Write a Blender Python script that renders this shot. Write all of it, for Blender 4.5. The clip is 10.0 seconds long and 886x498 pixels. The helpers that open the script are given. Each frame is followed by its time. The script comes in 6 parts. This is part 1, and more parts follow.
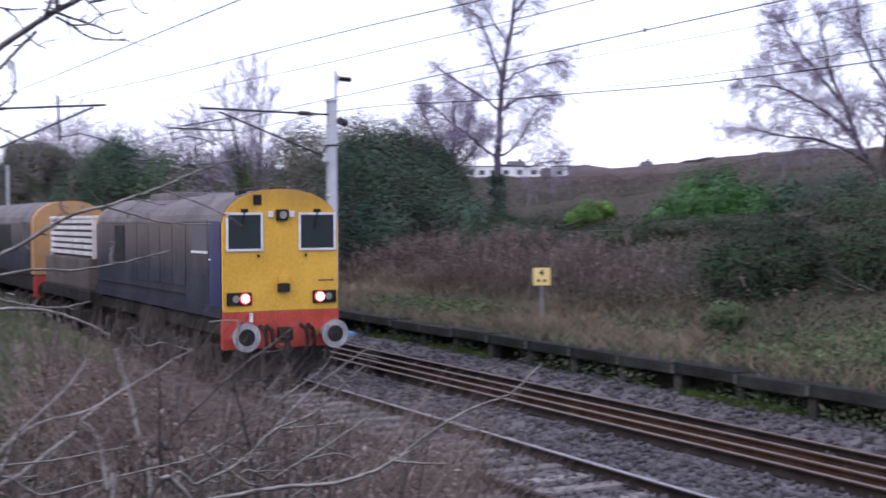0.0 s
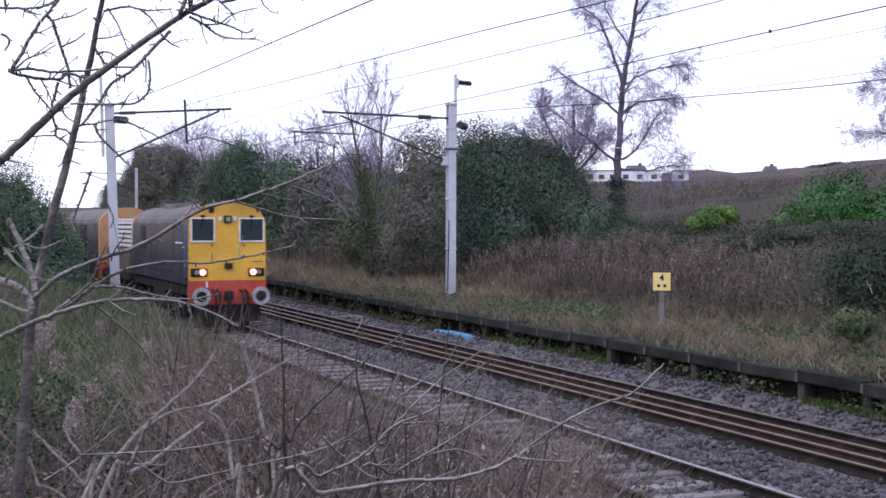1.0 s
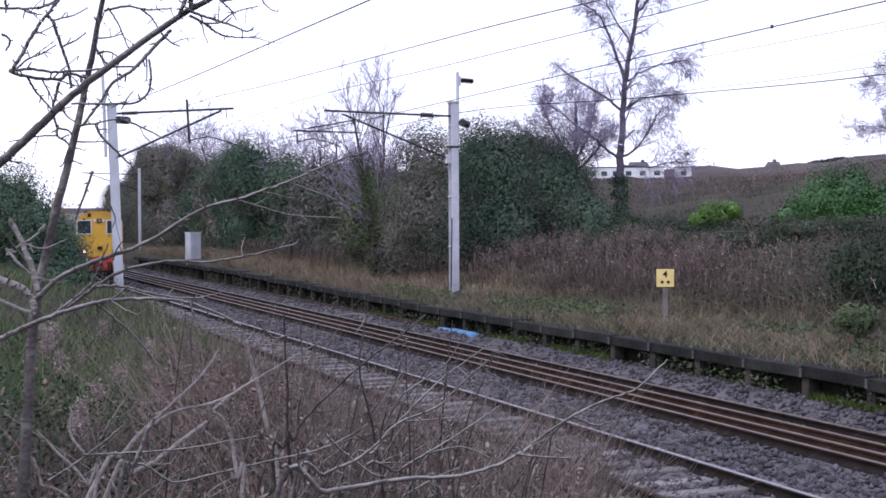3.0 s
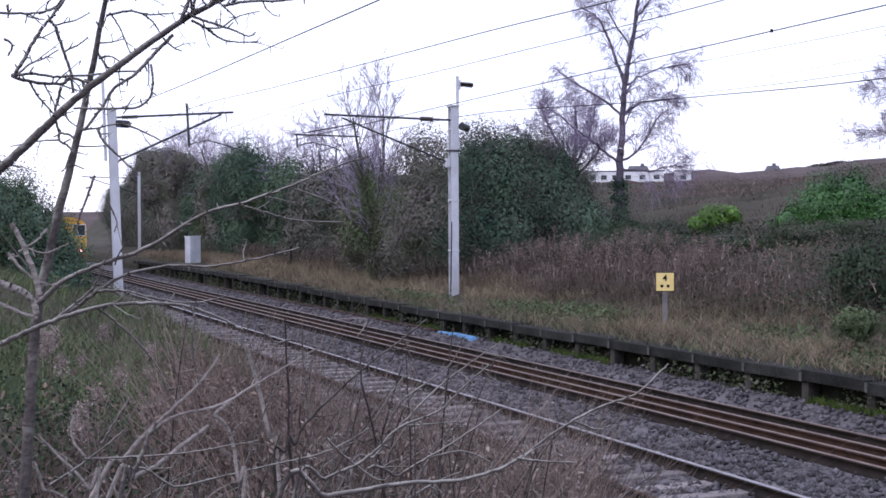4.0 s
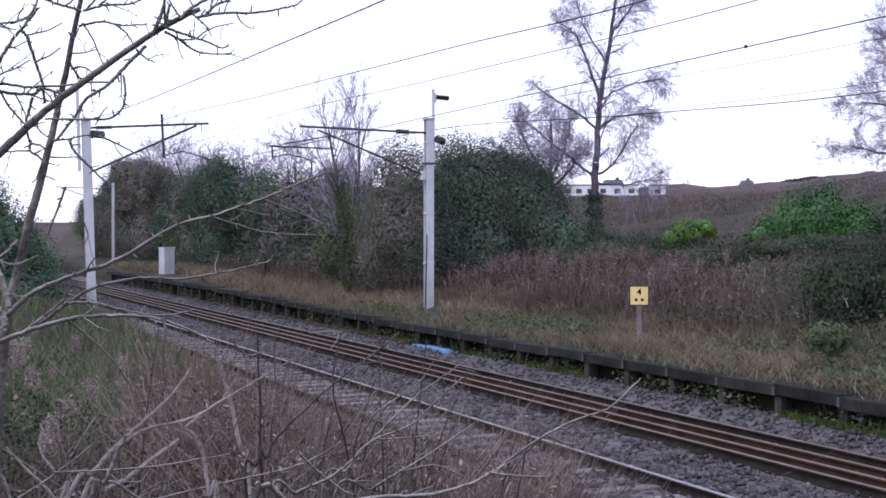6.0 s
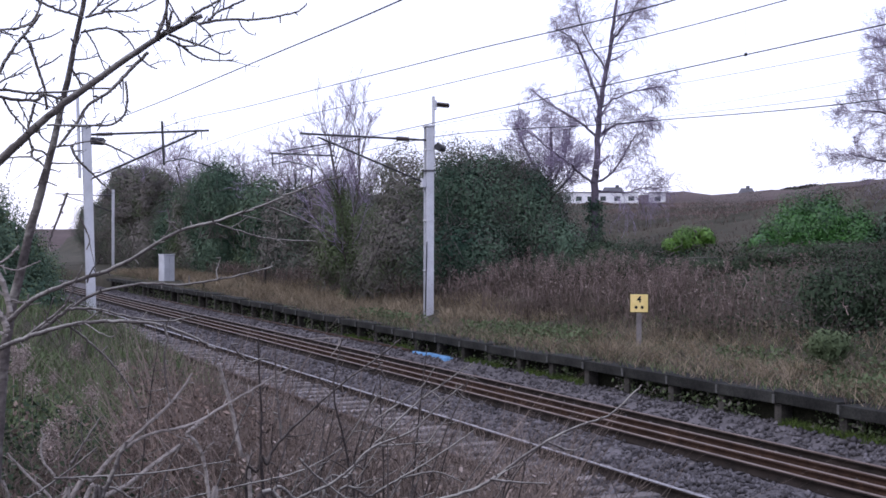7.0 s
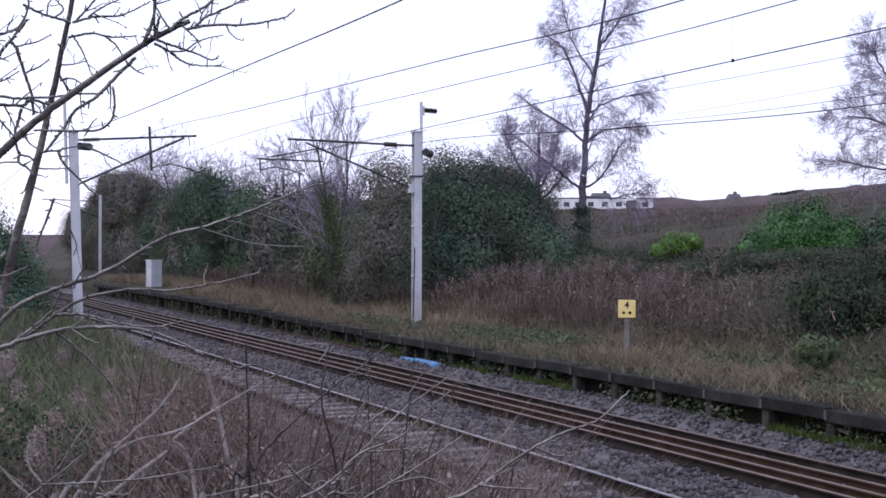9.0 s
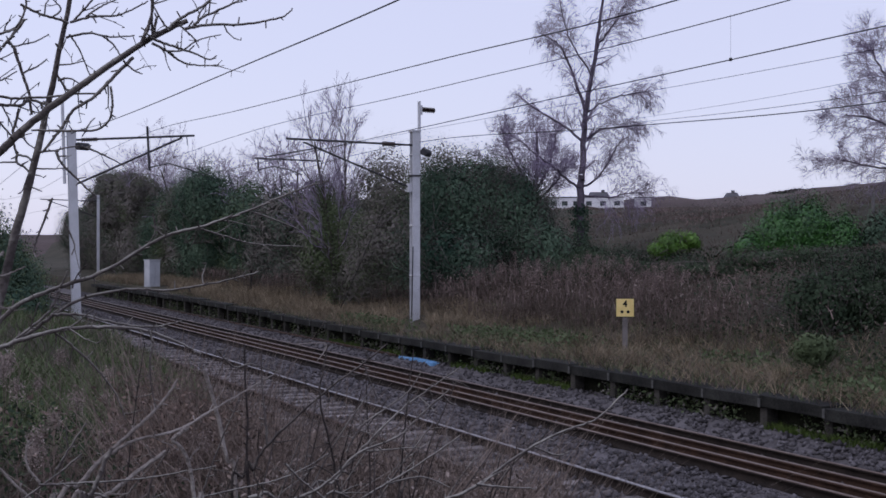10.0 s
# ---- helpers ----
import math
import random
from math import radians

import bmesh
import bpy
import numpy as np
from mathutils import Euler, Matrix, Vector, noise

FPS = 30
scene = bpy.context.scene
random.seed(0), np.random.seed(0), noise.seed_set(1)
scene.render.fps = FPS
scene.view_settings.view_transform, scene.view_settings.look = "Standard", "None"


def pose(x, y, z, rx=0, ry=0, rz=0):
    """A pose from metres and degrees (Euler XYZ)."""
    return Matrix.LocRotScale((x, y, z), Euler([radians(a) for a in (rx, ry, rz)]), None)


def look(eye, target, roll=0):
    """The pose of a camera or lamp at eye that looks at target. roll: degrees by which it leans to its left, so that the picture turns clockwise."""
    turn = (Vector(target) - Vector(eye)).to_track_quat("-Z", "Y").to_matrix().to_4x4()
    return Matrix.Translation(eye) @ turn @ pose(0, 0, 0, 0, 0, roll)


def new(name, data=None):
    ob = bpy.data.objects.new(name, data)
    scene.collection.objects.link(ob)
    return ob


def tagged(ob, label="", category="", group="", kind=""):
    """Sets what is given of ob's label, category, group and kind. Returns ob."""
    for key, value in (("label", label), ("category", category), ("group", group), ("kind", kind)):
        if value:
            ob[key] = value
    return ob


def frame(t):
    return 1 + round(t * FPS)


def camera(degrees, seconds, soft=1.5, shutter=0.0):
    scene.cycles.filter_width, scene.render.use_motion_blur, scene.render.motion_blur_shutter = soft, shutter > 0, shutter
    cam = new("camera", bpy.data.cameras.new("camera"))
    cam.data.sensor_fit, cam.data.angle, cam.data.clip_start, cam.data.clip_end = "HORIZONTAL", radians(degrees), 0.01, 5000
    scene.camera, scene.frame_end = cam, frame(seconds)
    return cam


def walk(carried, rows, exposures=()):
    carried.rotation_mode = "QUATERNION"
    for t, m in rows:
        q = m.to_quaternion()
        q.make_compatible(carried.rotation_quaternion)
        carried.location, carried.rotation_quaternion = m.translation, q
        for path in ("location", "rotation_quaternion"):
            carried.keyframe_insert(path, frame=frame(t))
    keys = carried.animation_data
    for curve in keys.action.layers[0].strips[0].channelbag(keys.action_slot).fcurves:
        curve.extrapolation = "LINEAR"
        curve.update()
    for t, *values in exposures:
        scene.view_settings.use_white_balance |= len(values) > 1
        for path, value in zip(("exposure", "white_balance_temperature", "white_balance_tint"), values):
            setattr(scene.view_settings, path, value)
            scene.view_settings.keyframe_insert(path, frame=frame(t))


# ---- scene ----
cam = camera(38.1, 10.0, soft=1.65, shutter=0.5)
EYE = (0.0, 0.0, 3.0)


def held(t, yaw, pitch, roll, dx=0.0, dz=0.0):
    return t, pose(EYE[0] + dx, EYE[1] + 0.4 * dx, EYE[2] + dz, 90 + pitch, roll, yaw)


walk(cam, [
    held(0.0, -27.85, -1.35, 0.29, 0.013, 0.016),
    held(0.1, -26.83, -1.33, 0.43, 0.012, 0.013),
    held(0.2, -25.70, -1.32, 0.45, 0.011, 0.010),
    held(0.3, -24.78, -1.32, 0.22, 0.010, 0.007),
    held(0.4, -23.95, -1.27, 0.05, 0.008, 0.006),
    held(0.5, -23.44, -1.19, -0.10, 0.007, 0.005),
    held(1.0, -22.57, -1.16, -0.09),
    held(1.5, -22.12, -1.04, 0.26, 0.005, -0.002),
    held(2.0, -22.33, -1.23, 0.59, 0.012),
    held(2.5, -22.43, -1.32, 0.37, 0.008, -0.002),
    held(4.0, -22.45, -1.08, 0.31, -0.002),
    held(4.5, -22.61, -1.24, 0.28),
    held(5.0, -22.79, -1.21, 0.11, 0.002),
    held(5.5, -23.39, -0.90, 0.10, 0.004, 0.002),
    held(7.0, -23.56, -0.19, -0.10),
    held(7.5, -23.69, -0.42, 0.12, -0.005, -0.002),
    held(8.0, -24.04, -0.23, 0.06, -0.002, -0.002),
    held(8.5, -24.14, -0.21, -0.09),
    held(9.0, -24.10, 0.06, -0.10),
    held(9.5, -24.24, 0.10, -0.01, 0.002),
    held(10.0, -24.18, 0.03, 0.0),
], exposures=[(0.0, 0.12), (5.5, 0.12), (7.0, 0.02), (9.0, -0.10), (9.6, -0.16), (9.8, -0.42), (10.0, -0.80)])

# ---- light: a bright overcast sky late in the day ----
world = bpy.data.worlds.new("overcast_sky")
world.use_nodes = True
scene.world = world
wn, wl = world.node_tree.nodes, world.node_tree.links
wn.clear()
sky = wn.new("ShaderNodeTexSky")
sky.sky_type, sky.sun_disc = "NISHITA", False
sky.sun_elevation, sky.sun_rotation = radians(24), radians(-60)
sky_bg = wn.new("ShaderNodeBackground")
sky_bg.inputs["Strength"].default_value = 0.06
cloud_bg = wn.new("ShaderNodeBackground")
cloud_bg.inputs["Color"].default_value = (0.90, 0.905, 1.24, 1)
cloud_bg.inputs["Strength"].default_value = 1.10
both = wn.new("ShaderNodeAddShader")
wout = wn.new("ShaderNodeOutputWorld")
wl.new(sky.outputs["Color"], sky_bg.inputs["Color"])
wl.new(sky_bg.outputs[0], both.inputs[0])
wl.new(cloud_bg.outputs[0], both.inputs[1])
wl.new(both.outputs[0], wout.inputs["Surface"])

sun = new("sun", bpy.data.lights.new("sun", "SUN"))
sun.data.energy, sun.data.angle, sun.data.color = 0.6, radians(25), (1.0, 0.96, 0.95)
sun.matrix_world = look((-30, 10, 30), (0, 30, 0))


# ---- materials ----
def material(name, low, high, rough=0.85, metal=0.0, scale=4.0, fine=40.0, bump=0.3, spread=(0.35, 0.65), island=0.0, piece=0.0, glow=None, spec=0.12):
    """Two colours mixed by noise at two sizes, with relief; island or piece: how much each leaf or piece differs in brightness."""
    m = bpy.data.materials.new(name)
    m.use_nodes = True
    n, l = m.node_tree.nodes, m.node_tree.links
    b = n["Principled BSDF"]
    co = n.new("ShaderNodeTexCoord")
    big, small = n.new("ShaderNodeTexNoise"), n.new("ShaderNodeTexNoise")
    big.inputs["Scale"].default_value, big.inputs["Detail"].default_value = scale, 4
    small.inputs["Scale"].default_value, small.inputs["Detail"].default_value = fine, 3
    for x in (big, small):
        l.new(co.outputs["Object"], x.inputs["Vector"])
    mid = n.new("ShaderNodeMath")
    mid.operation = "MULTIPLY_ADD"
    mid.inputs[1].default_value = 0.4
    half = n.new("ShaderNodeMath")
    half.operation = "MULTIPLY"
    half.inputs[1].default_value = 0.6
    l.new(big.outputs["Fac"], half.inputs[0])
    l.new(small.outputs["Fac"], mid.inputs[0])
    l.new(half.outputs[0], mid.inputs[2])
    ramp = n.new("ShaderNodeValToRGB")
    ramp.color_ramp.elements[0].position, ramp.color_ramp.elements[1].position = spread
    ramp.color_ramp.elements[0].color, ramp.color_ramp.elements[1].color = (*low, 1), (*high, 1)
    l.new(mid.outputs[0], ramp.inputs["Fac"])
    out = ramp.outputs["Color"]
    if island or piece:
        src = n.new("ShaderNodeNewGeometry").outputs["Random Per Island"] if island else n.new("ShaderNodeObjectInfo").outputs["Random"]
        amount = island or piece
        span = n.new("ShaderNodeMapRange")
        span.inputs["To Min"].default_value, span.inputs["To Max"].default_value = 1 - amount, 1 + amount
        l.new(src, span.inputs["Value"])
        hsv = n.new("ShaderNodeHueSaturation")
        l.new(span.outputs["Result"], hsv.inputs["Value"])
        l.new(out, hsv.inputs["Color"])
        out = hsv.outputs["Color"]
    l.new(out, b.inputs["Base Color"])
    b.inputs["Roughness"].default_value, b.inputs["Metallic"].default_value = rough, metal
    b.inputs["Specular IOR Level"].default_value = max(spec, 0.5 if rough < 0.6 else 0.0)
    if bump:
        rel = n.new("ShaderNodeBump")
        rel.inputs["Strength"].default_value, rel.inputs["Distance"].default_value = bump, 0.02
        l.new(small.outputs["Fac"], rel.inputs["Height"])
        l.new(rel.outputs["Normal"], b.inputs["Normal"])
    if glow:
        b.inputs["Emission Color"].default_value, b.inputs["Emission Strength"].default_value = (*glow[0], 1), glow[1]
    return m


def glass_material(name, tint):
    m = bpy.data.materials.new(name)
    m.use_nodes = True
    b = m.node_tree.nodes["Principled BSDF"]
    b.inputs["Base Color"].default_value, b.inputs["Roughness"].default_value = (*tint, 1), 0.06
    b.inputs["Specular IOR Level"].default_value = 0.6
    return m


SOIL = material("rough_grass_soil", (0.031, 0.033, 0.021), (0.082, 0.072, 0.054), 0.95, scale=0.35, fine=9, bump=0.8)
BALLAST = material("ballast_bed", (0.068, 0.062, 0.064), (0.175, 0.163, 0.168), 0.9, scale=1.2, fine=26, bump=1.0)
STONE = material("ballast_stone", (0.042, 0.039, 0.041), (0.150, 0.141, 0.150), 0.85, scale=3, fine=30, bump=0.3, island=0.5)
UNDER_BED = material("oil_stained_bed", (0.018, 0.014, 0.012), (0.062, 0.046, 0.037), 0.85, scale=1.5, fine=26, bump=0.8)
# Earth colour taken near black to paint the shade under the coping.
SHADE_EARTH = material("shade_darkened_earth", (0.008, 0.009, 0.006), (0.026, 0.026, 0.018), 0.95, scale=1.5, fine=16, bump=0.8, spec=0.05)
CONCRETE = material("weathered_concrete", (0.16, 0.155, 0.15), (0.33, 0.32, 0.31), 0.85, scale=1.6, fine=30, bump=0.3, piece=0.2)
SLEEPER = material("concrete_sleeper", (0.12, 0.108, 0.103), (0.29, 0.265, 0.257), 0.9, scale=2.0, fine=35, bump=0.4, piece=0.25)
COPING = material("mossy_dark_coping", (0.014, 0.014, 0.014), (0.046, 0.047, 0.042), 0.9, scale=1.5, fine=22, bump=0.5, piece=0.25)
POST = material("old_platform_post", (0.022, 0.021, 0.019), (0.07, 0.065, 0.058), 0.9, scale=2.5, fine=30, bump=0.5, piece=0.3)
RUST = material("rusty_rail_side", (0.024, 0.0150, 0.0115), (0.078, 0.044, 0.030), 0.75, scale=3, fine=40, bump=0.3)
RUST_DARK = material("dirty_rail_side", (0.012, 0.010, 0.009), (0.038, 0.029, 0.024), 0.8, scale=3, fine=40, bump=0.3)
RAIL_TOP = material("worn_rail_head", (0.22, 0.21, 0.21), (0.38, 0.36, 0.36), 0.42, 0.8, scale=2, fine=60, bump=0.05)
RAIL_TOP_RUST = material("rust_filmed_rail_head", (0.11, 0.072, 0.052), (0.22, 0.16, 0.125), 0.45, 0.6, scale=2, fine=60, bump=0.05)
GALV = material("galvanised_steel", (0.44, 0.45, 0.48), (0.62, 0.63, 0.67), 0.5, 0.1, scale=1.5, fine=24, bump=0.08)
DARK_STEEL = material("dark_steel_tube", (0.035, 0.035, 0.04), (0.09, 0.09, 0.095), 0.6, 0.4, scale=4, fine=30, bump=0.1)
WIRE = material("overhead_wire_metal", (0.015, 0.014, 0.015), (0.04, 0.038, 0.04), 0.6, 0.2, scale=1, fine=20, bump=0)
INSULATOR = material("brown_glazed_insulator", (0.02, 0.012, 0.012), (0.05, 0.03, 0.028), 0.3, scale=4, fine=30, bump=0)
SIGN_YELLOW = material("yellow_sign_enamel", (0.74, 0.56, 0.19), (0.86, 0.68, 0.29), 0.45, scale=4, fine=30, bump=0.05)
BLACK = material("black_paint", (0.008, 0.008, 0.008), (0.03, 0.03, 0.03), 0.6, scale=6, fine=40, bump=0.1)
CABINET = material("light_grey_cabinet_paint", (0.42, 0.44, 0.48), (0.60, 0.62, 0.66), 0.5, scale=2, fine=25, bump=0.05)
BLUE = material("blue_plastic_sheet", (0.10, 0.28, 0.55), (0.22, 0.46, 0.75), 0.45, scale=4, fine=25, bump=0.2)
RED = material("faded_red_paint", (0.34, 0.05, 0.035), (0.56, 0.10, 0.075), 0.6, scale=2.5, fine=20, bump=0.08)
NAVY = material("dirty_navy_paint", (0.018, 0.019, 0.030), (0.048, 0.047, 0.066), 0.65, scale=1.2, fine=16, bump=0.06)
NAVY_CLEAN = material("navy_door_paint", (0.02, 0.022, 0.07), (0.04, 0.045, 0.13), 0.4, scale=2, fine=20, bump=0.04)
GRIME = material("grimy_upper_side", (0.075, 0.063, 0.058), (0.16, 0.135, 0.125), 0.7, scale=1.0, fine=14, bump=0.08)
ROOF = material("sooty_grey_roof", (0.10, 0.088, 0.09), (0.20, 0.178, 0.18), 0.7, scale=1.1, fine=16, bump=0.1)
WHITE = material("white_window_frame", (0.55, 0.55, 0.58), (0.78, 0.78, 0.80), 0.5, scale=5, fine=30, bump=0.05)
LOUVRE = material("white_flask_cover", (0.50, 0.48, 0.48), (0.74, 0.72, 0.72), 0.6, scale=2, fine=20, bump=0.06)
UNDER = material("oily_underframe", (0.012, 0.011, 0.010), (0.045, 0.04, 0.036), 0.75, scale=3, fine=30, bump=0.4)
BUFFER = material("greasy_buffer_steel", (0.24, 0.24, 0.25), (0.46, 0.45, 0.46), 0.55, 0.3, scale=5, fine=30, bump=0.1)
GLASS = glass_material("dark_cab_glass", (0.032, 0.042, 0.046))
# Side glass with the reflected sky put into its base colour.
PALE_GLASS = glass_material("reflection_pale_glass", (0.16, 0.15, 0.17))
LAMP = material("lit_tail_lamp", (0.9, 0.5, 0.45), (0.95, 0.6, 0.5), 0.3, bump=0, glow=((1.0, 0.50, 0.46), 5.0))
LAMP_RIM = material("red_lamp_lens", (0.5, 0.03, 0.03), (0.6, 0.05, 0.05), 0.3, bump=0, glow=((1.0, 0.06, 0.07), 1.6))
LAMP_OFF = material("unlit_lamp_lens", (0.18, 0.17, 0.16), (0.30, 0.28, 0.26), 0.2, bump=0)
BRASS = material("brass_hose_tap", (0.42, 0.22, 0.06), (0.60, 0.34, 0.10), 0.45, 0.6, scale=6, fine=30, bump=0.1)

BARK = material("grey_brown_bark", (0.050, 0.042, 0.040), (0.12, 0.10, 0.10), 0.9, scale=3, fine=40, bump=0.5)
BIRCH_BARK = material("dark_birch_bark", (0.070, 0.056, 0.074), (0.17, 0.145, 0.185), 0.85, scale=2, fine=25, bump=0.4)
TWIG = material("purple_brown_twigs", (0.21, 0.175, 0.25), (0.38, 0.32, 0.44), 0.85, scale=1, fine=20, bump=0, island=0.3)
PALE_STEM = material("pale_lichened_stem", (0.15, 0.13, 0.118), (0.37, 0.335, 0.31), 0.85, scale=9, fine=90, bump=0.5)
STEM = material("dead_stem", (0.078, 0.062, 0.053), (0.26, 0.207, 0.178), 0.9, scale=1.4, fine=25, bump=0, island=0.4)
FLUFF = material("dead_seed_heads", (0.19, 0.155, 0.14), (0.36, 0.30, 0.27), 0.95, scale=2, fine=25, bump=0, island=0.35)
PLUME = material("faded_plume", (0.12, 0.088, 0.082), (0.25, 0.195, 0.18), 0.95, scale=2, fine=25, bump=0, island=0.3)
RUSSET = material("dead_willowherb", (0.068, 0.052, 0.044), (0.165, 0.130, 0.112), 0.95, scale=0.6, fine=14, bump=0, island=0.4)
LITTER = material("fallen_russet_leaves", (0.082, 0.058, 0.047), (0.22, 0.165, 0.138), 0.9, scale=2, fine=20, bump=0, island=0.5)
STRAW = material("bleached_grass", (0.125, 0.100, 0.068), (0.31, 0.252, 0.175), 0.9, scale=0.7, fine=10, bump=0, island=0.35)
GRASS = material("winter_grass", (0.050, 0.072, 0.034), (0.130, 0.164, 0.080), 0.9, scale=0.6, fine=10, bump=0, island=0.4)
MOSS = material("bright_moss_grass", (0.045, 0.075, 0.02), (0.10, 0.145, 0.036), 0.9, scale=1, fine=12, bump=0, island=0.3)
IVY = material("ivy_leaves", (0.026, 0.054, 0.037), (0.108, 0.162, 0.108), 0.8, scale=0.4, fine=2.2, bump=0, spread=(0.40, 0.60), island=0.16)
JOINT = material("worn_joint", (0.06, 0.06, 0.058), (0.13, 0.13, 0.125), 0.9, scale=4, fine=40, bump=0.3)
# Bramble leaf colour darkened to carry the shade inside dense shrubs.
SHADED_BRAMBLE = material("shaded_bramble_leaves", (0.022, 0.038, 0.023), (0.062, 0.086, 0.050), 0.85, scale=0.5, fine=3, bump=0, island=0.18)
IVY_LIGHT = material("olive_ivy_leaves", (0.058, 0.080, 0.040), (0.132, 0.168, 0.086), 0.8, scale=0.5, fine=3, bump=0, island=0.18)
HEDGE_BROWN = material("brown_hedge_twigs", (0.108, 0.100, 0.090), (0.205, 0.188, 0.172), 0.9, scale=0.5, fine=3, bump=0, island=0.08)
SCRUB_BROWN = material("dark_scrub_twigs", (0.050, 0.042, 0.040), (0.125, 0.104, 0.098), 0.9, scale=0.5, fine=3, bump=0, island=0.18)
LAUREL = material("fresh_green_leaves", (0.021, 0.080, 0.016), (0.066, 0.190, 0.037), 0.45, scale=0.8, fine=8, bump=0, island=0.22)
LIME = material("yellow_green_leaves", (0.06, 0.14, 0.018), (0.12, 0.24, 0.035), 0.55, scale=1.5, fine=8, bump=0, island=0.3)
HEATH = material("far_heath", (0.060, 0.045, 0.042), (0.125, 0.095, 0.09), 0.95, scale=0.06, fine=1.2, bump=0.6)
FAR_GREEN = material("far_ridge_scrub", (0.070, 0.066, 0.066), (0.150, 0.134, 0.132), 0.95, scale=0.05, fine=0.5, bump=0.6)
CARAVAN = material("caravan_white", (0.66, 0.66, 0.68), (0.80, 0.80, 0.82), 0.5, scale=0.5, fine=4, bump=0.02)
SLATE = material("grey_roof_slate", (0.08, 0.08, 0.09), (0.15, 0.15, 0.165), 0.7, scale=0.6, fine=5, bump=0.2)


def side_paint(name, low, high, z0, z1):
    """Navy paint with brown traffic film: the film lies thicker towards the roof, in an uneven line with streaks."""
    m = material(name, *low, 0.7, scale=1.2, fine=16, bump=0.05)
    n, l = m.node_tree.nodes, m.node_tree.links
    b = n["Principled BSDF"]
    paint = b.inputs["Base Color"].links[0].from_socket
    co, cut = n.new("ShaderNodeTexCoord"), n.new("ShaderNodeSeparateXYZ")
    l.new(co.outputs["Object"], cut.inputs["Vector"])
    stretch = n.new("ShaderNodeMapping")
    stretch.inputs["Scale"].default_value = (2.0, 2.2, 0.5)
    l.new(co.outputs["Object"], stretch.inputs["Vector"])
    streak = n.new("ShaderNodeTexNoise")
    streak.inputs["Scale"].default_value, streak.inputs["Detail"].default_value = 1.6, 5
    l.new(stretch.outputs["Vector"], streak.inputs["Vector"])
    shift = n.new("ShaderNodeMath")
    shift.operation = "MULTIPLY_ADD"
    shift.inputs[1].default_value = 1.1
    l.new(streak.outputs["Fac"], shift.inputs[0])
    l.new(cut.outputs["Z"], shift.inputs[2])
    span = n.new("ShaderNodeMapRange")
    span.inputs["From Min"].default_value, span.inputs["From Max"].default_value = z0 + 0.55, z1 + 0.55
    l.new(shift.outputs[0], span.inputs["Value"])
    film = n.new("ShaderNodeMix")
    film.data_type = "RGBA"
    l.new(span.outputs["Result"], film.inputs["Factor"])
    l.new(paint, film.inputs["A"])
    film.inputs["B"].default_value = (*high, 1)
    l.new(film.outputs["Result"], b.inputs["Base Color"])
    return m


def lichened(name, low, high, lit_top):
    """Bark with patches of pale lichen, its upper side also lightened for sky light."""
    m = material(name, low, high, 0.85, scale=9, fine=90, bump=0.5, spread=(0.3, 0.7))
    n, l = m.node_tree.nodes, m.node_tree.links
    b = n["Principled BSDF"]
    bark = b.inputs["Base Color"].links[0].from_socket
    geo, cut = n.new("ShaderNodeNewGeometry"), n.new("ShaderNodeSeparateXYZ")
    l.new(geo.outputs["Normal"], cut.inputs["Vector"])
    co, patch = n.new("ShaderNodeTexCoord"), n.new("ShaderNodeTexNoise")
    patch.inputs["Scale"].default_value, patch.inputs["Detail"].default_value = 22, 3
    l.new(co.outputs["Object"], patch.inputs["Vector"])
    add = n.new("ShaderNodeMath")
    add.operation = "MULTIPLY_ADD"
    add.inputs[1].default_value = 2.2
    l.new(patch.outputs["Fac"], add.inputs[0])
    l.new(cut.outputs["Z"], add.inputs[2])
    span = n.new("ShaderNodeMapRange")
    span.inputs["From Min"].default_value, span.inputs["From Max"].default_value = 1.12, 2.1
    l.new(add.outputs[0], span.inputs["Value"])
    mix = n.new("ShaderNodeMix")
    mix.data_type = "RGBA"
    l.new(span.outputs["Result"], mix.inputs["Factor"])
    l.new(bark, mix.inputs["A"])
    mix.inputs["B"].default_value = (*lit_top, 1)
    l.new(mix.outputs["Result"], b.inputs["Base Color"])
    return m


LICHEN_LIT_BARK = lichened("lichen_lit_thorn_bark", (0.050, 0.042, 0.042), (0.14, 0.122, 0.115), (0.34, 0.325, 0.29))
DARK_BARK = lichened("dark_shrub_bark", (0.022, 0.018, 0.018), (0.070, 0.058, 0.056), (0.16, 0.145, 0.13))
SIDE = side_paint("grimy_navy_side", ((0.022, 0.023, 0.034), (0.052, 0.052, 0.066)), (0.125, 0.105, 0.098), 2.0, 2.95)
YELLOW = side_paint("weathered_yellow_paint", ((0.58, 0.325, 0.05), (0.79, 0.465, 0.08)), (0.30, 0.17, 0.055), 3.0, 4.1)
DULL_END = material("faded_orange_end", (0.34, 0.19, 0.09), (0.50, 0.30, 0.15), 0.65, scale=1.4, fine=5, bump=0.04, spread=(0.25, 0.7))


# ---- mesh helpers ----
def part(name, bm, mat, parent=None, label="", smooth=False):
    """Links a bmesh as one mesh object under a thing or a part."""
    me = bpy.data.meshes.new(name)
    bm.normal_update()
    bm.to_mesh(me)
    bm.free()
    me.materials.append(mat)
    if smooth:
        me.shade_smooth()
    ob = new(name, me)
    if parent:
        ob.parent = parent
    return tagged(ob, label)


